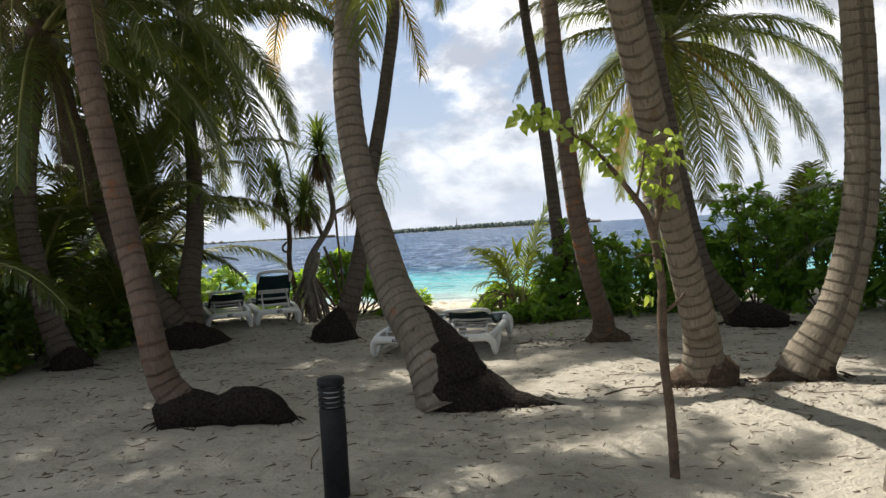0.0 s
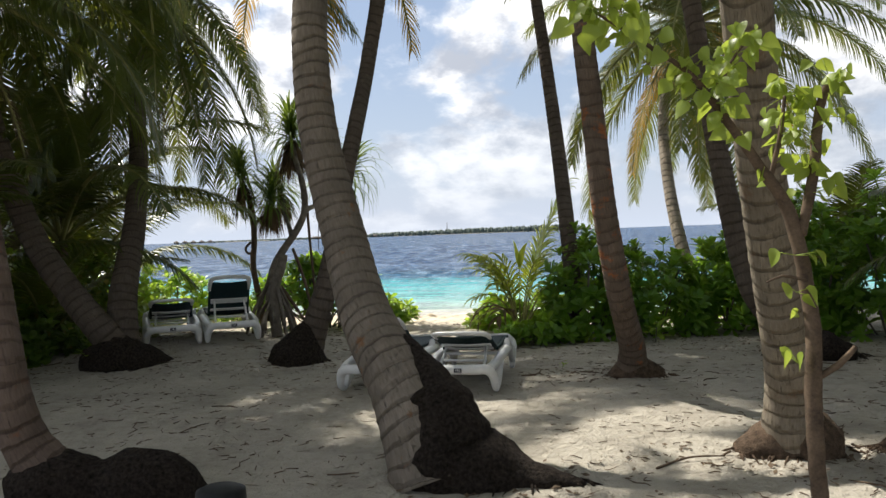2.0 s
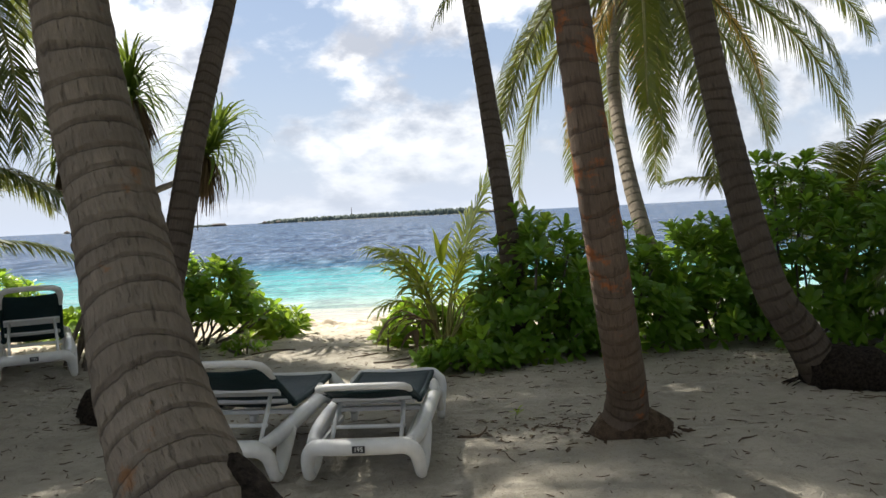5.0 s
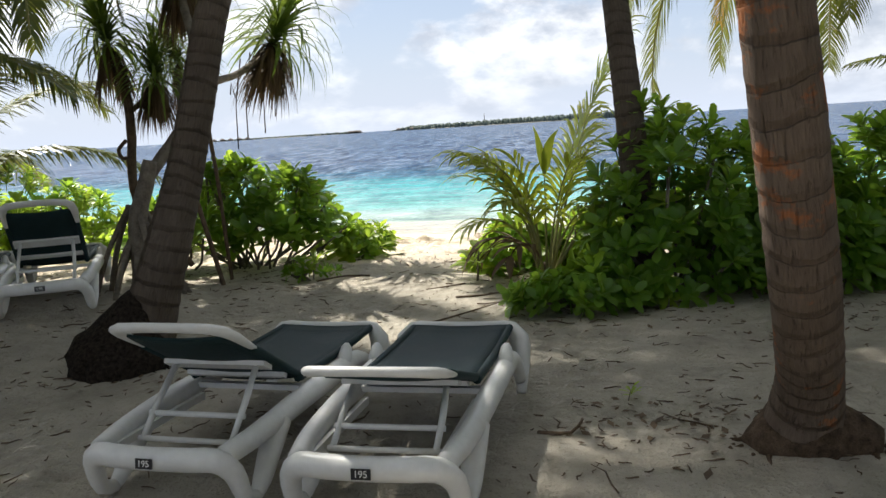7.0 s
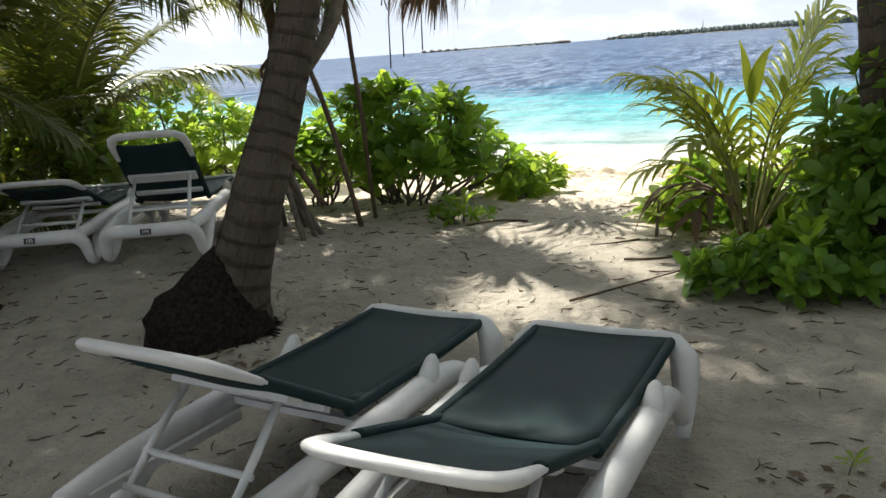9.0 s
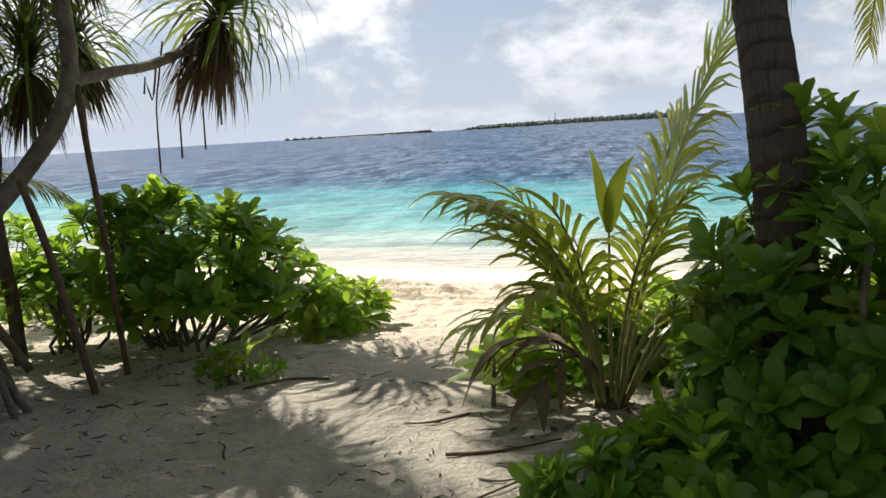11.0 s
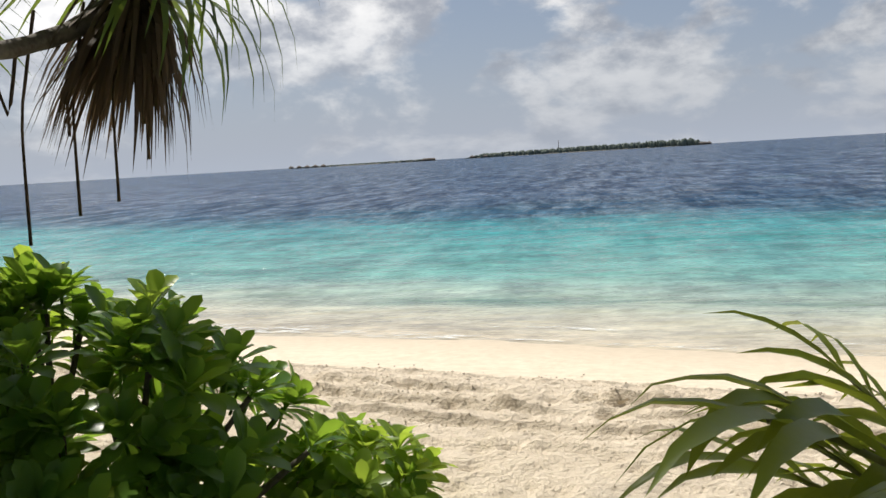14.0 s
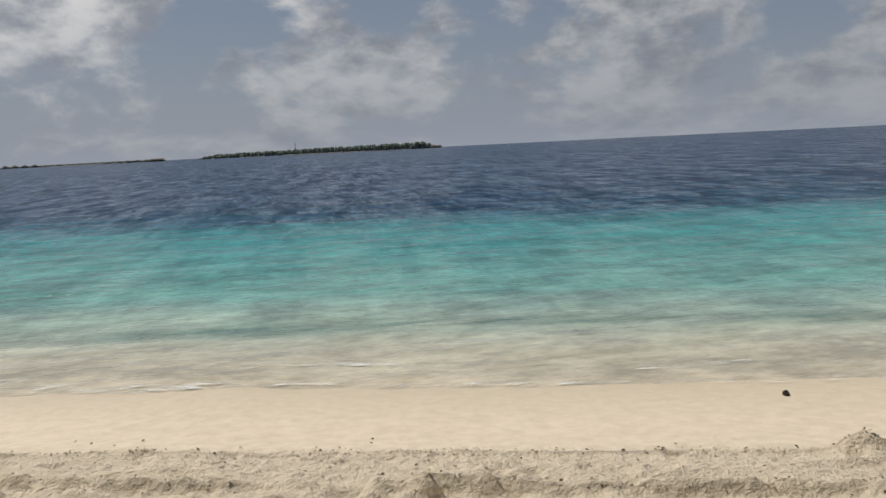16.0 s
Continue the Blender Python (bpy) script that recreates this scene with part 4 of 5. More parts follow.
def shrub(label, centre, radii, count, seed, meshes=CLUSTERS, light=0.0, stems=14, name="shrub", slope=0.0, group="shrubs along the beach", size=1.0, floor=0.02, base_z=0.0, fill=0.5, joined=False):
    """A dome of leaf rosettes on crooked stems. slope tips the dome's height along x."""
    rng = random.Random(seed)
    rx, ry, h = radii
    root = thing(name, label, "shrub", (centre[0], centre[1], base_z), group=group)
    tips, whole = [], Geo()
    for i in range(count):
        an = rng.uniform(0, 2 * math.pi)
        el = math.asin(rng.uniform(floor, 1.0))
        r = 1.0 if rng.random() > fill else rng.uniform(0.55, 0.95)
        lump = 1.0 + 0.22 * fbm(math.cos(an) * 1.6 + seed, math.sin(an) * 1.6, el * 1.6)
        d = Vector((math.cos(an) * math.cos(el), math.sin(an) * math.cos(el), math.sin(el)))
        p = Vector((d.x * rx, d.y * ry, 0)) * r * lump
        hh = h * (1 + slope * p.x / rx)
        p.z = max(0.08, d.z * hh * r * lump)
        tips.append(p)
        out = (Vector((d.x, d.y, d.z + 0.55)) + Vector((rng.uniform(-.35, .35), rng.uniform(-.35, .35), rng.uniform(-.2, .3)))).normalized()
        mt = out.to_track_quat("Z", "Y").to_matrix().to_4x4()
        mt = Matrix.Translation(p) @ mt @ pose(0, 0, 0, 0, 0, rng.uniform(0, 360)) @ Matrix.Scale(size * rng.uniform(0.8, 1.25), 4)
        pool = CLUSTERS_LIGHT if rng.random() < light else meshes
        me = pool[rng.randrange(len(pool))]
        if joined:
            whole.add([mt @ v.co for v in me.vertices], [tuple(f.vertices) for f in me.polygons])
        else:
            ob = part("leafy_twig", me, None, root)
            ob.matrix_basis = mt
    if joined:
        tagged(part("foliage", whole, meshes[0].materials[0], root), kind="stuff")
    for i in range(stems):
        tip = tips[rng.randrange(len(tips))]
        foot = Vector((tip.x * 0.25 + rng.uniform(-.12, .12), tip.y * 0.25 + rng.uniform(-.12, .12), -0.03))
        mid = foot.lerp(tip, 0.5) + Vector((rng.uniform(-.1, .1), rng.uniform(-.1, .1), -0.05 * rng.random()))
        g = Geo()
        g.tube([p for p in spline([foot, foot.lerp(mid, 0.6) + Vector((rng.uniform(-.05, .05), rng.uniform(-.05, .05), 0)), mid, tip], 0.12)], 0.014, 6, True, 0.2, i)
        part("stem", g, M_WOOD_GREY, root)
    return root


beach_bush = shrub("rounded beach shrub with glossy spoon-shaped green leaves", (-2.15, 16.2), (1.20, 0.80, 1.06), 165, 101, light=0.12, stems=34, slope=-0.12, floor=0.38, size=1.08, fill=0.35)
shrub("low fringe of the beach shrub with bright young leaves", (-1.08, 16.7), (0.44, 0.40, 0.28), 42, 102, light=0.9, stems=8)
shrub("low seedlings of beach shrub on the shaded sand", (-1.30, 15.25), (0.26, 0.16, 0.15), 9, 103, light=0.1, stems=4, size=0.62)
shrub("leafy side of the beach shrub by the screw pine", (-3.1, 16.0), (0.42, 0.45, 0.74), 32, 104, stems=10, floor=0.45)
shrub("hedge shrub with thick glossy leaves around a palm stem", (2.06, 13.95), (0.68, 0.66, 1.38), 190, 111, light=0.04, stems=12)
shrub("low dark leafy skirt of the hedge beside the path", (1.30, 13.48), (0.50, 0.38, 0.27), 56, 112, stems=8, size=0.9)
shrub("hedge shrub with thick green leaves", (3.0, 14.15), (0.80, 0.70, 1.12), 170, 113, light=0.04, stems=14)
shrub("hedge shrub with thick green leaves and bare stems below", (4.1, 14.35), (0.75, 0.70, 1.28), 170, 114, light=0.08, stems=14)
shrub("tall hedge shrub with thick green leaves", (4.95, 14.0), (0.75, 0.75, 1.85), 220, 115, light=0.05, stems=12)
shrub("tall hedge shrub with dense dark leaves", (6.0, 13.3), (0.9, 0.85, 2.05), 260, 116, stems=12)
shrub("tall hedge shrub with dense dark leaves at the garden's edge", (7.4, 12.4), (1.1, 0.9, 2.1), 280, 117, stems=10, joined=True)
shrub("tall hedge shrub closing the garden", (9.2, 11.2), (1.4, 1.1, 2.4), 330, 118, stems=8, joined=True, size=1.2)
shrub("bright low shrub at the mouth of the beach path", (0.78, 15.35), (0.42, 0.36, 0.42), 64, 119, light=0.7, stems=8)
shrub("bright low shrub below the young palm", (1.5, 15.5), (0.5, 0.4, 0.42), 60, 120, light=0.5, stems=6)
shrub("sunlit shrub with yellow-green leaves near the shore", (-5.4, 18.2), (0.95, 0.7, 0.85), 130, 121, light=0.75, stems=8)
shrub("sunlit shrub with yellow-green leaves behind the loungers", (-6.9, 18.6), (1.1, 0.8, 1.25), 170, 122, light=0.6, stems=8)
shrub("sunlit shrub between lounger and screw pine", (-4.05, 17.6), (0.6, 0.5, 0.36), 44, 123, light=0.7, stems=6)
for i, (x, y, rx, ry, h, n) in enumerate(((-6.35, 9.5, 0.75, 0.6, 0.7, 130), (-6.1, 11.4, 0.9, 0.8, 1.1, 170), (-5.5, 12.9, 0.7, 0.7, 0.6, 110), (-6.6, 13.9, 0.9, 0.9, 1.4, 190), (-6.0, 15.8, 0.9, 0.8, 1.2, 170),
                                          (-7.6, 9.6, 1.2, 1.2, 1.7, 230), (-8.2, 11.8, 1.3, 1.3, 2.0, 260), (-8.4, 14.2, 1.4, 1.3, 2.1, 260), (-8.2, 16.8, 1.4, 1.2, 2.0, 240), (-9.5, 19.0, 1.6, 1.2, 2.2, 260), (-7.2, 7.4, 1.2, 1.1, 1.7, 240), (-10.5, 9.0, 1.8, 1.8, 2.3, 300), (-11, 13.0, 1.8, 2.0, 2.4, 300))):
    shrub("dark undergrowth shrub with dense broad leaves", (x, y), (rx, ry, h), n, 140 + i, CLUSTERS_DARK, 0.0, 6, "undergrowth_shrub", 0, "undergrowth beside the sand", 1.25 if i > 4 else 1.0, joined=True)


# unseen shrubs added far right to block sky light from the sand
for i, (x, y, rx, ry, h, n) in enumerate(((9.6, 8.6, 1.4, 1.3, 2.6, 300), (9.8, 6.0, 1.5, 1.4, 2.4, 300), (9.2, 3.2, 1.5, 1.4, 2.3, 280), (10.6, 0.4, 1.8, 1.6, 2.6, 300))):
    shrub("tall dark shrub added out of view to block light", (x, y), (rx, ry, h), n, 170 + i, CLUSTERS_DARK, 0.0, 6, "undergrowth_shrub", 0, "undergrowth beside the sand", 1.35, joined=True)


# ---- young coconut beside the beach path ----
def broad_frond(root, name, material, start, azimuth, rise, fall, length, pairs, blade, width, rng, label=""):
    """A juvenile frond: a stalk with long pleated leaflets, each of its own."""
    n = 12
    pts, p = [], Vector(start)
    for i in range(n + 1):
        s = i / n
        a = radians(rise + (fall - rise) * s ** 1.6)
        pts.append(p.copy())
        p = p + Vector((math.cos(a) * math.cos(azimuth), math.cos(a) * math.sin(azimuth), math.sin(a))) * (length / n)
    g = Geo()
    g.tube(pts, [0.013 * (1 - 0.75 * i / n) + 0.002 for i in range(n + 1)], 6)
    stalk = part(name, g, M_RACHIS if material is M_SEEDPALM else material, root, label)
    for k in range(pairs):
        s = 0.97 if pairs == 1 else 0.42 + 0.58 * (k + 0.5) / pairs
        i = min(n - 1, int(s * n))
        base = pts[i].lerp(pts[i + 1], s * n - i)
        t = (pts[i + 1] - pts[i]).normalized()
        flat = Vector((-math.sin(azimuth), math.cos(azimuth), 0))
        up = t.cross(flat)
        if up.z < 0:
            up = -up
        for sgn in (-1, 1):
            ll = blade * rng.uniform(0.8, 1.12) * (0.65 + 0.35 * math.sin(math.pi * s))
            d = (flat * sgn * (0.16 if pairs == 1 else 1.05 - 0.55 * s) * rng.uniform(0.8, 1.2) + t * (0.75 + 0.4 * s) + up * rng.uniform(0.0, 0.22)).normalized()
            w = width * rng.uniform(0.7, 1.2)
            q, rows = base.copy(), []
            for m in range(5):
                wd = w * (0.35, 0.9, 1.0, 0.8, 0.42)[m] / 2
                across = d.cross(up).normalized()
                rows.append((q - across * wd + up * wd * 0.35, q.copy(), q + across * wd + up * wd * 0.35))
                d = (d + Vector((0, 0, -0.11 * (m + 0.4) * rng.uniform(0.4, 1.6)))).normalized()
                q = q + d * ll / 5
            vs = [x for r in rows for x in r] + [q]
            fs = []
            for m in range(4):
                a, b = 3 * m, 3 * m + 3
                fs += [(a, a + 1, b + 1, b), (a + 1, a + 2, b + 2, b + 1)]
            fs += [(12, 13, 15), (13, 14, 15)]
            g = Geo()
            g.add(vs, fs)
            part("leaflet", g, material, stalk)


def build_young_coconut():
    root = thing("young_coconut", "young coconut palm with broad arching yellow-green leaves", "young palm", (1.05, 14.68, 0))
    rng = random.Random(8)
    specs = [(14, 78, 60, 2.05, 28, 0.58, 0.034), (50, 76, 50, 1.50, 18, 0.50, 0.028), (345, 68, 25, 1.50, 22, 0.50, 0.028), (275, 86, 78, 0.92, 1, 0.62, 0.080), (192, 86, 14, 1.30, 6, 0.50, 0.060), (205, 83, 12, 1.35, 8, 0.50, 0.054),
             (170, 83, 5, 1.15, 7, 0.44, 0.046), (228, 82, 5, 1.40, 8, 0.48, 0.046), (245, 77, -20, 1.15, 8, 0.48, 0.046), (300, 66, -15, 1.15, 11, 0.5, 0.036), (325, 60, -20, 1.2, 12, 0.5, 0.034), (215, 74, -35, 1.0, 7, 0.44, 0.046), (10, 62, -10, 1.2, 12, 0.45, 0.028), (290, 76, 35, 1.15, 12, 0.46, 0.028),
             (150, 84, 34, 1.15, 10, 0.46, 0.036), (232, 85, 48, 1.10, 10, 0.44, 0.036), (330, 83, 48, 1.15, 12, 0.46, 0.030), (186, 82, 28, 1.12, 9, 0.46, 0.042)]
    for az, rise, fall, ln, pairs, blade, wd in specs:
        broad_frond(root, "frond", M_SEEDPALM, (0.05 * math.cos(radians(az)), 0.05 * math.sin(radians(az)), 0.0), radians(az), rise, fall, ln * 1.12, pairs, blade, wd, rng)
    for az, ln in ((190, 0.95), (235, 0.85), (165, 0.8)):
        broad_frond(root, "dead_frond", M_FROND_DEAD, (0, 0, 0.02), radians(az), 70, -80, ln, 3, 0.42, 0.07, rng, "withered brown frond")
    g = Geo()
    g.tube([(0, 0, -0.04), (0, 0, 0.06), (0, 0, 0.16)], [0.09, 0.085, 0.05], 12, True, 0.15, 3)
    part("husk", g, M_TWIG, root, "old brown husk at the foot")


build_young_coconut()


def build_seedling(at, size, seed, label):
    root = thing("seedling", label, "seedling", (*at, ground_z(*at)), group="seedlings on the sand")
    rng = random.Random(seed)
    g = Geo()
    g.tube([(0, 0, -0.03), (0.01, 0, 0.10 * size), (0.02, 0.01, 0.22 * size)], [0.012 * size, 0.010 * size, 0.006 * size], 6)
    part("stem", g, M_WOOD_GREY, root)
    for i in range(9):
        g = Geo()
        an, el = i * 2.4, rng.uniform(0.15, 1.1)
        leaf_shape(g, Vector((0.02, 0.01, (0.08 + 0.016 * i) * size)), Vector((math.cos(an) * math.cos(el), math.sin(an) * math.cos(el), math.sin(el))), Vector((0, 0, 1)), 0.26 * size * rng.uniform(0.8, 1.15), 0.075 * size, 0.4)
        part("leaf", g, M_SHRUB_LIGHT, root)


build_seedling((0.41, 14.72), 1.25, 1, "small seedling with long pale green leaves")
build_seedling((1.32, 11.25), 0.25, 2, "tiny seedling alone in shaded litter")
build_seedling((-1.28, 15.25), 0.9, 3, "small upright seedling before the shrub")
build_seedling((2.75, 13.1), 0.9, 4, "small green seedling below the hedge")
build_seedling((-4.3, 11.9), 0.8, 5, "small green seedling beside a palm foot")


# ---- screw pine with prop roots ----
def tuft_meshes(seed, leaves=70, length=0.95, dead=55):
    rng = random.Random(seed)
    g, gd = Geo(), Geo()
    for i in range(leaves):
        an = i * 2.4 + rng.uniform(-.2, .2)
        el = radians(80 - 78 * i / leaves)
        d = Vector((math.cos(an) * math.cos(el), math.sin(an) * math.cos(el), math.sin(el)))
        q = Vector((0, 0, 0.22 - 0.28 * i / leaves)) + d * 0.03
        ln, w, rows = length * rng.uniform(0.65, 1.05), 0.050, []
        for m in range(6):
            wd = w * (1.0, 0.95, 0.85, 0.7, 0.5, 0.25)[m] / 2
            side = d.cross(Vector((0, 0, 1)))
            side = side.normalized() if side.length > 1e-4 else Vector((1, 0, 0))
            rows.append((q - side * wd, q + side * wd))
            d = (d + Vector((0, 0, -1)) * (0.10 + 0.13 * m) * rng.uniform(0.6, 1.3)).normalized()
            q = q + d * ln / 6
        g.add([x for r in rows for x in r] + [q], [(2 * m, 2 * m + 1, 2 * m + 3, 2 * m + 2) for m in range(5)] + [(10, 11, 12)])
    for i in range(dead):
        an, q = rng.uniform(0, 6.28), Vector((0, 0, 0.02 - 0.25 * rng.random()))
        d = Vector((math.cos(an), math.sin(an), rng.uniform(-0.6, 0.2))).normalized()
        ln, rows = rng.uniform(0.4, 0.75), []
        for m in range(4):
            wd = 0.03 * (1, 0.9, 0.7, 0.4)[m] / 2
            side = Vector((-math.sin(an), math.cos(an), 0))
            rows.append((q - side * wd, q + side * wd))
            d = (d + Vector((0, 0, -1)) * rng.uniform(0.45, 0.9)).normalized()
            q = q + d * ln / 4
        gd.add([x for r in rows for x in r] + [q], [(2 * m, 2 * m + 1, 2 * m + 3, 2 * m + 2) for m in range(3)] + [(6, 7, 8)])
    return g.mesh(f"tuft_{seed}", M_PANDAN, False), gd.mesh(f"skirt_{seed}", M_FROND_DEAD, False)


TUFTS = [tuft_meshes(200, 120, 0.9, 110), tuft_meshes(201, 130, 0.92, 260)]


def build_screw_pine():
    root = thing("screw_pine", "screw pine with grey crooked limbs, leaf tufts and prop roots", "screw pine", (-2.5, 14.6, 0))
    o = Vector((-2.5, 14.6, 0))

    def limb(name, pts, radii, label="", material=M_WOOD_GREY, seed=0):
        g = Geo()
        sp = spline([(x - o.x, y - o.y, z, r) for (x, y, z), r in zip(pts, radii)], 0.07)
        g.tube([p[:3] for p in sp], [p[3] * (1 + 0.12 * fbm(p[0] * 9, p[1] * 9, p[2] * 9)) for p in sp], 10, True, 0.06, seed)
        return part(name, g, material, root, label)

    limb("trunk", [(-2.66, 14.35, 0.35), (-2.72, 14.55, 0.75), (-2.72, 14.85, 1.12), (-2.62, 15.1, 1.38), (-2.42, 15.25, 1.7), (-2.30, 15.31, 2.02), (-2.34, 15.4, 2.45), (-2.48, 15.6, 2.85), (-2.55, 15.75, 3.1)], [0.075, 0.07, 0.064, 0.06, 0.058, 0.056, 0.048, 0.045, 0.045])
    limb("branch", [(-2.30, 15.31, 2.0), (-2.22, 15.7, 2.08), (-2.20, 16.2, 2.16), (-2.12, 16.6, 2.3), (-2.0, 16.75, 2.45)], [0.046, 0.04, 0.039, 0.043, 0.043], seed=1)
    limb("branch", [(-2.50, 15.2, 1.58), (-2.62, 15.6, 1.72), (-2.80, 16.1, 1.98), (-2.92, 16.45, 2.25)], [0.045, 0.04, 0.038, 0.04], seed=2)
    limb("broken_stem", [(-2.55, 14.2, 0.1), (-2.60, 14.25, 0.7), (-2.48, 14.3, 1.15), (-2.44, 14.32, 1.32)], [0.085, 0.08, 0.07, 0.06], "grey broken-off stem", seed=3)
    limb("hanging_root", [(-2.26, 15.32, 1.98), (-2.24, 15.33, 1.5), (-2.21, 15.35, 1.0), (-2.19, 15.37, 0.4), (-2.17, 15.38, -0.03)], [0.022, 0.022, 0.021, 0.02, 0.02], "straight brown prop root", M_TWIG, 4)
    limb("hanging_root", [(-2.42, 14.86, 1.4), (-2.28, 14.84, 1.0), (-2.16, 14.83, 0.5), (-2.05, 14.84, -0.03)], [0.024, 0.024, 0.023, 0.022], "slanting brown prop root", M_TWIG, 5)
    rng = random.Random(6)
    for i in range(14):
        an = i * 0.449 + rng.uniform(-.1, .1)
        top = (-2.62 + 0.06 * math.cos(an), 14.32 + 0.06 * math.sin(an), rng.uniform(0.55, 1.0))
        r = rng.uniform(0.28, 0.52)
        foot = (-2.62 + r * math.cos(an), 14.32 + r * math.sin(an), -0.04)
        mid = ((top[0] * 0.45 + foot[0] * 0.55), (top[1] * 0.45 + foot[1] * 0.55), top[2] * 0.55)
        limb("prop_root", [top, mid, foot], [0.028, 0.024, 0.022], "", M_WOOD_GREY, 10 + i)
    limb("prop_root", [(-2.52, 14.38, 0.85), (-2.36, 14.42, 0.6), (-2.2, 14.45, 0.33)], [0.03, 0.028, 0.024], "short blunt prop root", M_TWIG, 30)
    # thin aerial roots hang from the near tuft
    for i, (x, y, z0, z1) in enumerate(((-2.30, 16.36, 2.35, 1.35), (-2.30, 16.74, 2.45, 1.45), (-2.08, 16.72, 2.45, 1.51), (-2.22, 16.6, 2.4, 1.82), (-1.98, 16.85, 2.4, 1.70), (-2.28, 16.2, 2.2, 1.95), (-1.90, 16.7, 2.4, 1.86))):
        limb("aerial_root", [(x + 0.10, y + 0.05, z0), (x + 0.06, y, z0 - 0.3), (x + 0.02, y, (z0 + z1) / 2), (x, y, z1)], [0.008, 0.007, 0.006, 0.008], "", M_TWIG, 40 + i)
    for (x, y, z), rx, ry, rz, k, s in (((-1.92, 16.8, 2.55), 0, 24, 20, 1, 1.1), ((-2.95, 16.5, 2.36), -10, -12, 60, 0, 0.85), ((-2.57, 15.8, 3.2), 0, -4, 0, 1, 1.0), ):
        live, old = TUFTS[k]
        a = part("leaf_tuft", live, None, root)
        a.matrix_basis = pose(x - o.x, y - o.y, z, rx, ry, rz) @ Matrix.Scale(s, 4)
        b = part("dead_leaf_skirt", old, None, root, "brown skirt of dead leaves")
        b.matrix_basis = pose(x - o.x, y - o.y, z, rx * 0.5, ry * 0.5, rz) @ Matrix.Scale(s, 4)


build_screw_pine()


def build_small_screw_pine():
    root = thing("screw_pine", "thin dark screw pine with one drooping leaf tuft", "screw pine", (-3.15, 15.6, 0))
    g = Geo()
    g.tube([p for p in spline([(0.08, -0.1, -0.03), (0.0, 0, 0.5), (-0.12, 0.1, 1.1), (-0.10, 0.15, 1.6), (-0.14, 0.2, 2.05), (-0.26, 0.22, 2.45)], 0.06)], 0.05, 9, True, 0.12, 2)
    part("trunk", g, M_TWIG, root)
    g = Geo()
    g.tube([p for p in spline([(-0.11, 0.12, 1.35), (-0.2, 0.1, 1.33), (-0.24, 0.1, 1.42), (-0.15, 0.12, 1.52)], 0.04)], 0.022, 7)
    part("root_loop", g, M_TWIG, root, "curled aerial root")
    for at, s, k in (((-0.28, 0.22, 2.55), 1.0, 0), ((0.15, 0.3, 2.15), 0.8, 1)):
        live, old = TUFTS[k]
        part("leaf_tuft", live, None, root).matrix_basis = pose(*at, 8, -8, 90 * k) @ Matrix.Scale(s, 4)
        part("dead_leaf_skirt", old, None, root, "brown skirt of dead leaves").matrix_basis = pose(*at) @ Matrix.Scale(s, 4)
    g = Geo()
    g.tube([(-0.13, 0.18, 1.8), (0.05, 0.26, 1.95), (0.15, 0.3, 2.15)], 0.03, 7)
    part("branch", g, M_TWIG, root)


build_small_screw_pine()


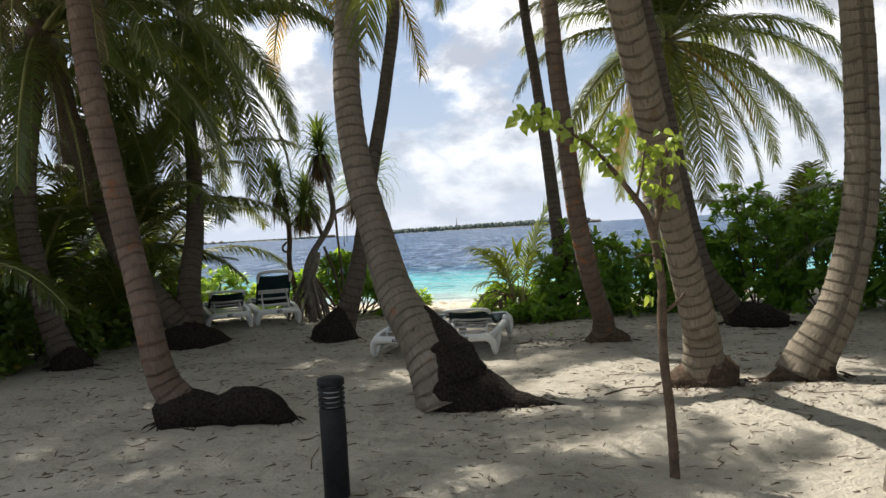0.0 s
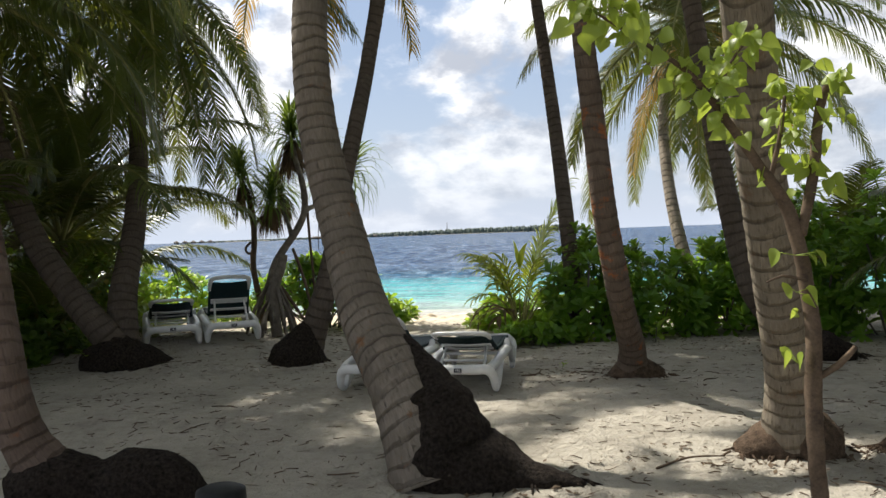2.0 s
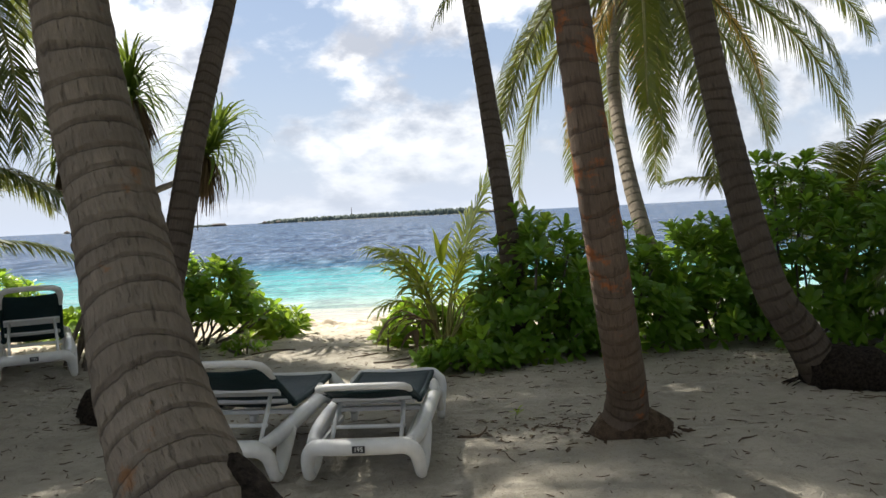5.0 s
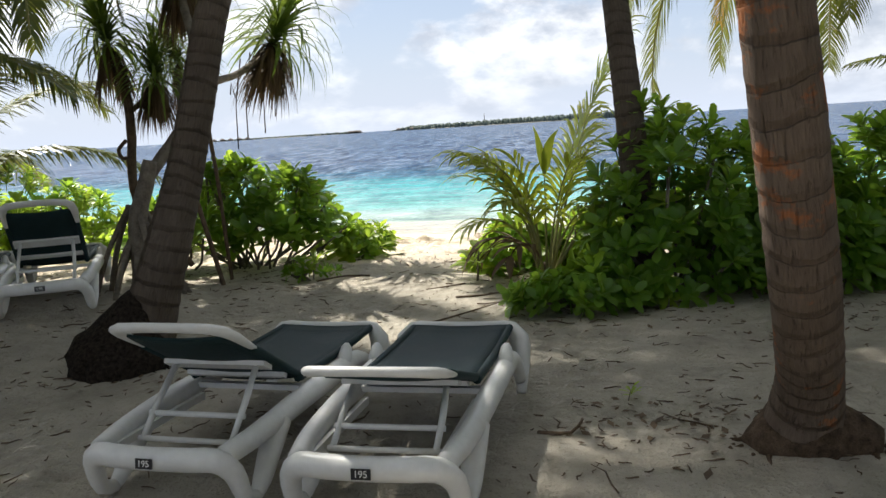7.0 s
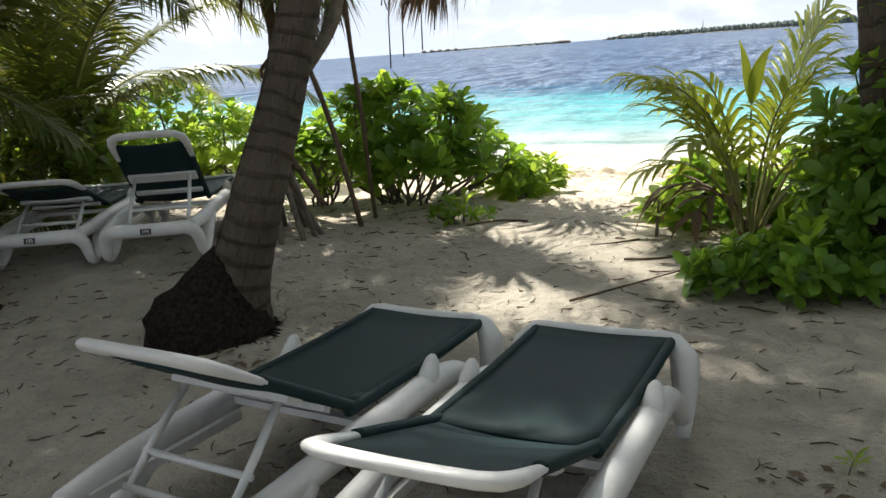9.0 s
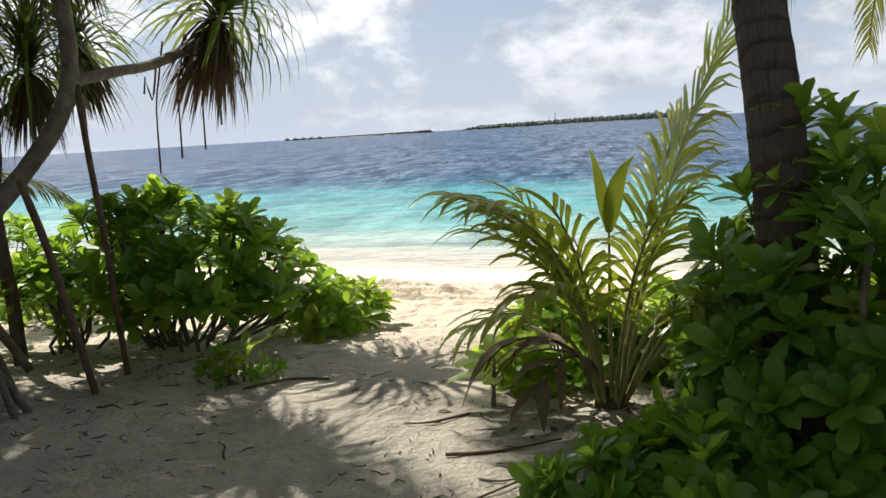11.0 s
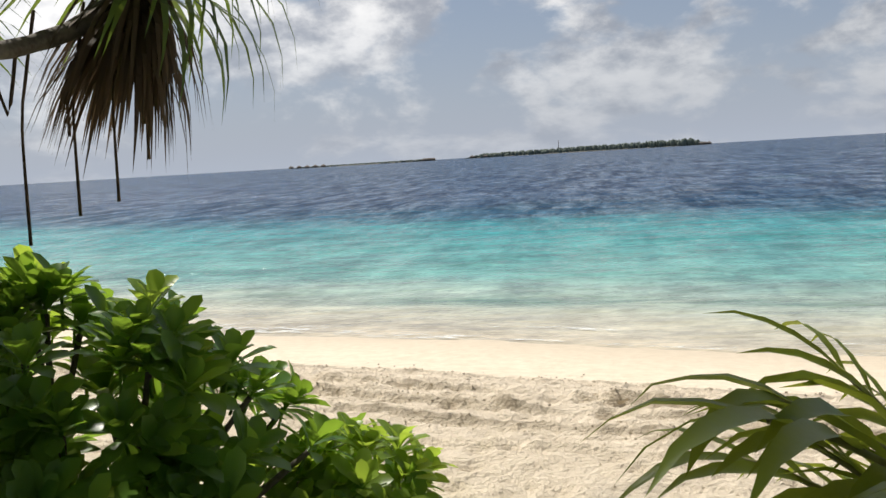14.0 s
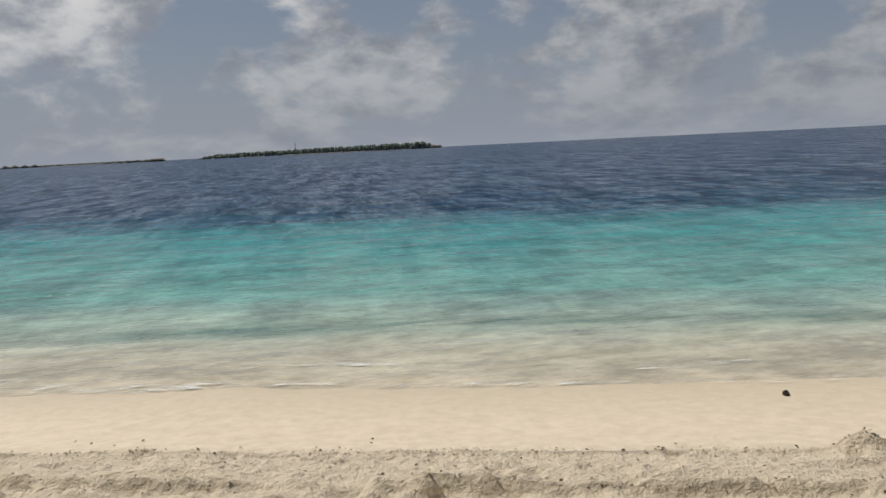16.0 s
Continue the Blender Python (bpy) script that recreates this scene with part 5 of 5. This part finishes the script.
# ---- sapling ----
def build_sapling():
    root = thing("sapling", "slim sapling with crooked brown stem and yellow-green heart-shaped leaves", "sapling", (1.58, 4.91, 0))
    o = Vector((1.58, 4.91, 0))
    rng = random.Random(15)
    stems = [("stem", [(1.58, 4.91, -0.05, 0.032), (1.575, 4.92, 0.35, 0.030), (1.555, 4.94, 0.7, 0.029), (1.56, 4.97, 0.95, 0.030), (1.575, 5.0, 1.2, 0.027), (1.53, 5.05, 1.56, 0.025), (1.42, 5.04, 1.75, 0.019), (1.27, 5.0, 1.95, 0.014), (1.15, 4.9, 2.06, 0.010), (0.98, 4.75, 2.13, 0.007), (0.80, 4.6, 2.2, 0.005)]),
             ("branch", [(1.56, 5.04, 1.50, 0.018), (1.62, 5.07, 1.72, 0.020), (1.66, 5.1, 1.95, 0.018), (1.70, 5.1, 2.06, 0.012)]),
             ("branch", [(1.46, 5.05, 1.70, 0.010), (1.50, 5.05, 1.86, 0.008), (1.53, 5.08, 2.0, 0.006)]),
             ("branch", [(1.25, 4.98, 1.97, 0.007), (1.30, 4.95, 2.1, 0.005), (1.36, 4.95, 2.18, 0.004)]),
             ("snag", [(1.58, 4.98, 1.0, 0.012), (1.65, 4.96, 1.05, 0.012), (1.70, 4.95, 1.11, 0.009)]),
             ("snag", [(1.56, 5.0, 1.34, 0.006), (1.47, 4.98, 1.36, 0.005), (1.41, 4.97, 1.34, 0.003)])]
    tips = []
    for k, (name, pts) in enumerate(stems):
        g = Geo()
        sp = spline([(x - o.x, y - o.y, z, r) for x, y, z, r in pts], 0.03)
        g.tube([p[:3] for p in sp], [p[3] for p in sp], 9, True, 0.12, k)
        part(name, g, M_TWIG, root)
        if name != "snag":
            tips += [Vector(p[:3]) for p in sp if p[2] > 1.62 and (k or p[2] > 1.85)] + [Vector(sp[-1][:3])] * 4
    tips += [Vector((-0.06, 0.08, z)) for z in (1.22, 1.3, 1.43, 1.05)]
    for i in range(220):
        b = tips[rng.randrange(len(tips))]
        d = Vector((rng.uniform(-1, 1), rng.uniform(-1, 1), rng.uniform(-0.25, 0.7))).normalized()
        c = b + d * rng.uniform(0.03, 0.10)
        g = Geo()
        g.tube([b, c], 0.0015, 4)
        aim = (d * 0.6 + Vector((rng.uniform(-.4, .4), rng.uniform(-.4, .4), -0.8))).normalized()
        side = aim.cross(Vector((rng.uniform(-1, 1), rng.uniform(-1, 1), 0.3))).normalized()
        up = side.cross(aim)
        ln = rng.uniform(0.04, 0.072)
        vs, fs = [], []
        for s, w in ((0.0, 0.5), (0.2, 0.95), (0.45, 0.9), (0.75, 0.5)):
            q = c + aim * ln * (s - 0.08) - up * ln * 0.3 * s * s
            vs += [q - side * ln * w * 0.5 + up * ln * w * 0.18, q, q + side * ln * w * 0.5 + up * ln * w * 0.18]
        for m in range(3):
            a, e = 3 * m, 3 * m + 3
            fs += [(a, a + 1, e + 1, e), (a + 1, a + 2, e + 2, e + 1)]
        vs.append(c + aim * ln - up * ln * 0.3)
        fs += [(9, 10, 12), (10, 11, 12)]
        g.add(vs, fs)
        part("leaf", g, M_SAPLING, root)


build_sapling()


# ---- bollard lamp ----
def build_bollard():
    root = thing("bollard_lamp", "black louvred bollard lamp standing in the sand", "bollard", (-0.46, 4.72, 0))
    g = Geo()
    g.tube([(0, 0, -0.1), (0, 0, 0.55), (0, 0, 0.565)], [0.078, 0.078, 0.070], 28)
    part("post", g, M_BOLLARD, root)
    g = Geo()
    g.tube([(0, 0, 0.56), (0, 0, 0.70)], 0.050, 20)
    part("lens", g, M_LENS, root, "pale lamp glass behind the louvres")
    for i in range(4):
        g = Geo()
        z = 0.585 + 0.03 * i
        g.tube([(0, 0, z - 0.008), (0, 0, z + 0.004), (0, 0, z + 0.009)], [0.080, 0.080, 0.060], 28)
        part("louvre", g, M_BOLLARD, root)
    g = Geo()
    g.tube([(0, 0, 0.69), (0, 0, 0.70), (0, 0, 0.735), (0, 0, 0.745)], [0.066, 0.082, 0.080, 0.06], 28)
    part("cap", g, M_BOLLARD, root)


build_bollard()


# ---- sun loungers ----
def rounded_bar(g, pts, r, sides=10, squash=1.0, step=0.04):
    sp = spline(pts, step)
    g.tube([p[:3] for p in sp], [p[3] if len(p) > 3 else r for p in sp], sides, True, 0, 0, squash)


def sling_sheet(g, rows, half, sag, thick=0.012):
    """A stretched cloth through (u, z) rows; it sags across and wraps its edges."""
    vs, fs, cols = [], [], 9
    for u, z in rows:
        for k in range(cols):
            a = 2 * k / (cols - 1) - 1
            vs.append((a * half, u, z - sag * (1 - a * a)))
    n = len(rows)
    top = len(vs)
    vs += [(x, y, z - thick) for x, y, z in vs]
    for i in range(n - 1):
        for k in range(cols - 1):
            a = i * cols + k
            fs += [(a, a + 1, a + cols + 1, a + cols), (top + a, top + a + cols, top + a + cols + 1, top + a + 1)]
    rim = [k for k in range(cols)] + [i * cols + cols - 1 for i in range(1, n)] + [(n - 1) * cols + k for k in range(cols - 2, -1, -1)] + [i * cols for i in range(n - 2, 0, -1)]
    for a, b in zip(rim, rim[1:] + rim[:1]):
        fs.append((b, a, a + top, b + top))
    g.add(vs, fs)


def digits(parent, text, size, m):
    cu = bpy.data.curves.new("number_text", "FONT")
    cu.body, cu.size, cu.align_x, cu.align_y, cu.extrude = text, size, "CENTER", "CENTER", 0.0012
    tmp = bpy.data.objects.new("number_text", cu)
    scene.collection.objects.link(tmp)
    bpy.context.view_layer.update()
    me = bpy.data.meshes.new_from_object(tmp.evaluated_get(bpy.context.evaluated_depsgraph_get()))
    bpy.data.objects.remove(tmp)
    me.materials.clear()
    me.materials.append(M_INK)
    ob = part("number", me, None, parent, "white number " + text)
    ob.matrix_basis = m
    return ob


def lounger(label, at, turn, back, text="195", z=0.02):
    """Local y runs from the head end (0) to the foot end (1.84); x across. back: the backrest's angle in degrees."""
    root = thing("sun_lounger", label, "sun lounger", (*at, z), turn, "sun loungers in pairs")
    W = 0.315
    g = Geo()     # the low bar across the head end, turning down into both head legs
    rounded_bar(g, [(-W - 0.02, 0.16, 0.02, 0.028), (-W - 0.02, 0.07, 0.05, 0.034), (-W - 0.005, 0.02, 0.17, 0.044), (-W + 0.05, -0.015, 0.228, 0.048), (-W + 0.14, -0.034, 0.232, 0.048), (0, -0.045, 0.232, 0.047), (W - 0.14, -0.034, 0.232, 0.048), (W - 0.05, -0.015, 0.228, 0.048), (W + 0.005, 0.02, 0.17, 0.044), (W + 0.02, 0.07, 0.05, 0.034), (W + 0.02, 0.16, 0.02, 0.028)], 0.05, 14)
    part("head_bar", g, M_RESIN, root)
    for s in (-1, 1):
        g = Geo()
        rounded_bar(g, [(s * (W + 0.02), 0.15, 0.02, 0.026), (s * (W + 0.018), 0.22, 0.06, 0.040), (s * (W + 0.015), 0.32, 0.15, 0.050), (s * (W + 0.01), 0.44, 0.245, 0.056)], 0.04, 14, 0.85)
        part("head_leg", g, M_RESIN, root)
        g = Geo()
        rounded_bar(g, [(s * (W - 0.03), 0.02, 0.235, 0.042), (s * W, 0.25, 0.245, 0.046), (s * (W + 0.01), 0.6, 0.26, 0.050), (s * (W + 0.01), 1.0, 0.265, 0.051), (s * (W + 0.01), 1.38, 0.262, 0.050), (s * (W + 0.015), 1.56, 0.20, 0.04), (s * (W + 0.02), 1.70, 0.08, 0.032)], 0.042, 12)
        part("side_rail", g, M_RESIN, root)
        g = Geo()
        rounded_bar(g, [(s * (W + 0.012), 1.20, 0.26, 0.042), (s * (W + 0.016), 1.25, 0.315, 0.038), (s * (W + 0.016), 1.28, 0.36, 0.026), (s * (W + 0.016), 1.285, 0.378, 0.010)], 0.03, 12)
        part("rail_lug", g, M_RESIN, root)
    g = Geo()     # the foot end: one rounded hoop with two legs
    rounded_bar(g, [(-W - 0.02, 1.70, 0.0, 0.026), (-W - 0.015, 1.78, 0.14, 0.046), (-W - 0.005, 1.82, 0.27, 0.056), (-W + 0.04, 1.845, 0.330, 0.038), (-W + 0.14, 1.85, 0.335, 0.028), (0, 1.85, 0.335, 0.026), (W - 0.14, 1.85, 0.335, 0.028), (W - 0.04, 1.845, 0.330, 0.038), (W + 0.005, 1.82, 0.27, 0.056), (W + 0.015, 1.78, 0.14, 0.046), (W + 0.02, 1.70, 0.0, 0.026)], 0.03, 14)
    part("foot_hoop", g, M_RESIN, root)
    g = Geo()
    sling_sheet(g, [(0.80 + 1.05 * i / 10, 0.345 - 0.012 * math.sin(math.pi * i / 10) + (0.012 if i == 10 else 0)) for i in range(11)], 0.268, 0.012)
    part("seat_sling", g, M_SLING, root, "dark green-grey woven sling")
    for s in (-1, 1):
        g = Geo()
        rounded_bar(g, [(s * 0.272, 0.78, 0.333), (s * 0.275, 1.3, 0.325), (s * 0.272, 1.83, 0.335)], 0.020, 8)
        part("seat_edge", g, M_SLING, root, "rolled edge of the sling")
    a = radians(back)
    hy, hz, L = 0.82, 0.335, 0.77

    def bp(x, d, off=0.0):
        return (x, hy - d * math.cos(a) + off * math.sin(a), hz + d * math.sin(a) + off * math.cos(a))
    g = Geo()
    rounded_bar(g, [(*bp(-0.262, L * 0.58), 0.015), (*bp(-0.263, L * 0.74), 0.024), (*bp(-0.262, L * 0.87), 0.031), (*bp(-0.246, L - 0.035), 0.035), (*bp(-0.205, L - 0.004), 0.034), (*bp(-0.13, L + 0.006), 0.033), (*bp(0, L + 0.010), 0.032), (*bp(0.13, L + 0.006), 0.033), (*bp(0.205, L - 0.004), 0.034), (*bp(0.246, L - 0.035), 0.035), (*bp(0.262, L * 0.87), 0.031), (*bp(0.263, L * 0.74), 0.024), (*bp(0.262, L * 0.58), 0.015)], 0.03, 14, 0.62)
    part("back_hoop", g, M_RESIN, root)
    for s in (-1, 1):
        g = Geo()
        rounded_bar(g, [bp(s * 0.262, -0.03), bp(s * 0.262, 0.3), bp(s * 0.260, L * 0.66)], 0.021, 8)
        part("back_edge", g, M_SLING, root, "rolled edge of the sling")
    g = Geo()
    sling_sheet(g, [(bp(0, L * 0.90 * i / 8)[1], bp(0, L * 0.90 * i / 8)[2]) for i in range(9)], 0.250, 0.018)
    part("back_sling", g, M_SLING, root, "dark green-grey woven sling")
    for d, h in ((0.40, 0.05), (0.16, 0.022)):
        g = Geo()
        q = bp(0, L * d, -0.03)
        g.box(q, (0.50, h * 1.6, 0.022), Matrix.Rotation(-a, 3, "X"))
        part("back_slat", g, M_RESIN, root, "", False)
    # the prop: two struts and rungs from the backrest down to the rack
    tz = min(0.62, bp(0, L * 0.42, -0.04)[2])
    ty = bp(0, L * 0.42, -0.04)[1]
    fy = max(0.16, ty - 0.30)
    for s in (-1, 1):
        g = Geo()
        g.tube([(s * 0.20, ty, tz), (s * 0.21, (ty + fy) / 2, (tz + 0.22) / 2), (s * 0.21, fy, 0.215)], [0.014, 0.015, 0.013], 8)
        part("strut", g, M_RESIN, root)
        g = Geo()
        g.box((s * 0.255, 0.45, 0.222), (0.022, 0.72, 0.035))
        part("rack", g, M_RESIN, root, "", False)
    for k, (y, z) in enumerate(((fy, 0.215), ((ty + fy * 2) / 3, (tz + 0.43) / 3))):
        g = Geo()
        g.tube([(-0.23, y, z), (0.23, y, z)], 0.013, 8)
        part("rung", g, M_RESIN, root)
    for y in (0.84, 1.34):
        g = Geo()
        g.box((0, y, 0.272), (0.62, 0.045, 0.026))
        part("cross_bar", g, M_RESIN, root, "", False)
    g = Geo()
    tilt = Matrix.Rotation(radians(-8), 3, "X")
    g.box((0, -0.098, 0.232), (0.074, 0.005, 0.040), tilt)
    plate = part("number_plate", g, M_PLATE, root, "small black number plate", False)
    for ob in root.children:
        ob.data.transform(Matrix.Diagonal((1.0, 0.9, 1.0, 1.0)))
    digits(plate, text, 0.036, pose(0, -0.0928, 0.2325, 82, 0, 0))
    return root


lounger("white resin sun lounger with dark sling and half-raised back", (0.215, 9.945), -8.8, 17)
lounger("white resin sun lounger with dark sling and raised back", (-0.65, 10.09), -11.5, 29)
lounger("white resin sun lounger with dark sling in the shade of palms", (-3.60, 12.82), 22.0, 20, z=0.19)
lounger("white resin sun lounger with its back set upright", (-2.88, 13.12), 22.0, 43, z=0.19)


# ---- litter on the sand ----
def scatter_litter():
    rng = random.Random(77)
    g = Geo()
    for i in range(9500):
        x, y = rng.uniform(-5, 6), rng.uniform(2, 16.8)
        if rng.random() > 0.25 + 0.75 * max(0, fbm(x * 0.8, y * 0.8, 4.0) + 0.35):
            continue
        an, ln = rng.uniform(0, 6.28), rng.uniform(0.02, 0.10) if rng.random() < 0.975 else rng.uniform(0.12, 0.3)
        d = Vector((math.cos(an), math.sin(an), 0))
        p = Vector((x, y, 0))
        pts = []
        for k in range(4):
            q = p + d * ln * k / 3 + Vector((-d.y, d.x, 0)) * rng.uniform(-.12, .12) * ln
            q.z = ground_z(q.x, q.y) + 0.006 + 0.03 * ln * rng.random()
            pts.append(q)
        r = rng.uniform(0.002, 0.0045) * (1.5 if ln > 0.12 else 1)
        g.tube(pts, [r, r, r * 0.9, r * 0.5], 4)
    tagged(new("twig_litter", g.mesh("twig_litter", M_TWIG)), "small dark twigs and leaf scraps on sand", "twigs", kind="stuff")
    g = Geo()
    for i in range(1250):
        cx, cy, sd = ((1.6, 10.9, 0.35), (2.3, 7.5, 0.4), (3.3, 7.4, 0.4), (2.6, 13.2, 0.9), (1.3, 14.6, 0.35), (-1.4, 12.1, 0.4), (4.3, 12.6, 0.8), (-4.6, 12.0, 0.6), (0.6, 7.0, 0.4))[i % 9]
        x, y = rng.gauss(cx, sd), rng.gauss(cy, sd * 0.6)
        z = ground_z(x, y) + 0.006
        an, ln = rng.uniform(0, 6.28), rng.uniform(0.02, 0.07)
        d, s = Vector((math.cos(an), math.sin(an), rng.uniform(-.1, .4))) * ln, Vector((-math.sin(an), math.cos(an), rng.uniform(-.3, .3))) * ln * 0.28
        p = Vector((x, y, z))
        g.add([p, p + d * 0.5 + s, p + d, p + d * 0.5 - s], [(0, 1, 2), (0, 2, 3)])
    for i in range(420):    # wrack and bits of coral along the edge of the trodden sand
        x = rng.uniform(-6, 8)
        y = 20.05 - 0.25 * x + rng.gauss(0, 0.16) - (rng.random() ** 3) * 2.0
        an, ln = rng.uniform(0, 6.28), rng.uniform(0.008, 0.03)
        p, d, s = Vector((x, y, ground_z(x, y) + 0.004)), Vector((math.cos(an), math.sin(an), 0.3)) * ln, Vector((-math.sin(an), math.cos(an), 0.2)) * ln * 0.5
        g.add([p, p + d * 0.5 + s, p + d, p + d * 0.5 - s], [(0, 1, 2), (0, 2, 3)])
    tagged(new("leaf_litter", g.mesh("leaf_litter", M_FROND_DEAD, False)), "dry brown leaf litter below the palms", "leaf litter", kind="stuff")


scatter_litter()


def scatter_clods():
    """Crumbs and clods of damp sand thrown up along the berms of the beach."""
    rng = random.Random(91)
    g = Geo()
    for i in range(2600):
        x = rng.uniform(-4.5, 5.0)
        row = (19.15, 18.70, 19.98, 18.2, 0)[i % 5]
        yy = rng.gauss(row, 0.07) if row else rng.uniform(16.6, 20.0)
        if row and fbm(x * 1.7, row * 5.0) < -0.15:
            continue
        y = yy - 0.25 * x * min(1.0, max(0.0, (yy - 15.5) / 4.0))
        r = rng.uniform(0.004, 0.010) * (1.35 if rng.random() < 0.12 else 1.0)
        z = ground_z(x, y) + r * 0.3
        vs = [(x + r * a * rng.uniform(0.7, 1.2), y + r * b * rng.uniform(0.7, 1.2), z + r * c * rng.uniform(0.6, 1.1)) for a, b, c in ((1, 0, 0), (0, 1, 0), (-1, 0, 0), (0, -1, 0), (0, 0, 1), (0, 0, -1))]
        g.add(vs, [(0, 1, 4), (1, 2, 4), (2, 3, 4), (3, 0, 4), (1, 0, 5), (2, 1, 5), (3, 2, 5), (0, 3, 5)])
    tagged(new("sand_clods", g.mesh("sand_clods", M_SAND, False)), "small clods of sand thrown up on the beach", "sand clods", kind="stuff")


scatter_clods()


def stick(label, pts, r, name="stick"):
    o = Vector((pts[0][0], pts[0][1], ground_z(pts[0][0], pts[0][1])))
    root = thing(name, label, "stick", o, group="sticks on the sand")
    g = Geo()
    sp = spline([(x - o.x, y - o.y, ground_z(x, y) + z + r * 0.6 - o.z) for x, y, z in pts], 0.05)
    g.tube([p for p in sp], [r * (1 - 0.5 * i / len(sp)) for i in range(len(sp))], 6, True, 0.3, 3)
    part("twig", g, M_TWIG, root)


stick("long thin stick lying on the beach path", [(0.05, 13.1, 0.01), (0.35, 13.5, 0.0), (0.75, 13.85, 0.01)], 0.008)
stick("thin curved stick near the seedling", [(0.25, 14.05, 0.01), (0.5, 14.1, 0.0), (0.8, 14.2, 0.02)], 0.009)
stick("thin stick below the beach shrub", [(-0.70, 15.25, 0.0), (-0.95, 15.2, 0.01), (-1.2, 15.05, 0.0)], 0.012)
stick("small crooked stick on shaded sand", [(0.85, 10.82, 0.0), (1.0, 10.75, 0.01), (1.06, 10.85, 0.04)], 0.010)
stick("short bent stick on the sand", [(-0.75, 5.35, 0.0), (-0.76, 5.42, 0.05), (-0.72, 5.5, 0.10)], 0.006)
stick("thin stick at the palm's foot", [(1.5, 7.3, 0.0), (1.75, 7.5, 0.02), (2.0, 7.55, 0.01)], 0.009)
stick("thin dry stick on the path", [(0.3, 14.6, 0.0), (0.1, 14.45, 0.01), (-0.05, 14.5, 0.0)], 0.008)

bm = bmesh.new()
bmesh.ops.create_icosphere(bm, subdivisions=2, radius=0.028)
for v in bm.verts:
    v.co *= 1 + 0.5 * fbm(v.co.x * 30, v.co.y * 30, v.co.z * 30)
me = bpy.data.meshes.new("stone")
bm.to_mesh(me)
bm.free()
me.materials.append(M_ROCK)
stone = new("stone", me)
stone.location = (3.29, 20.77, ground_z(3.29, 20.77) + 0.02)
tagged(stone, "small dark stone on washed sand", "stone")
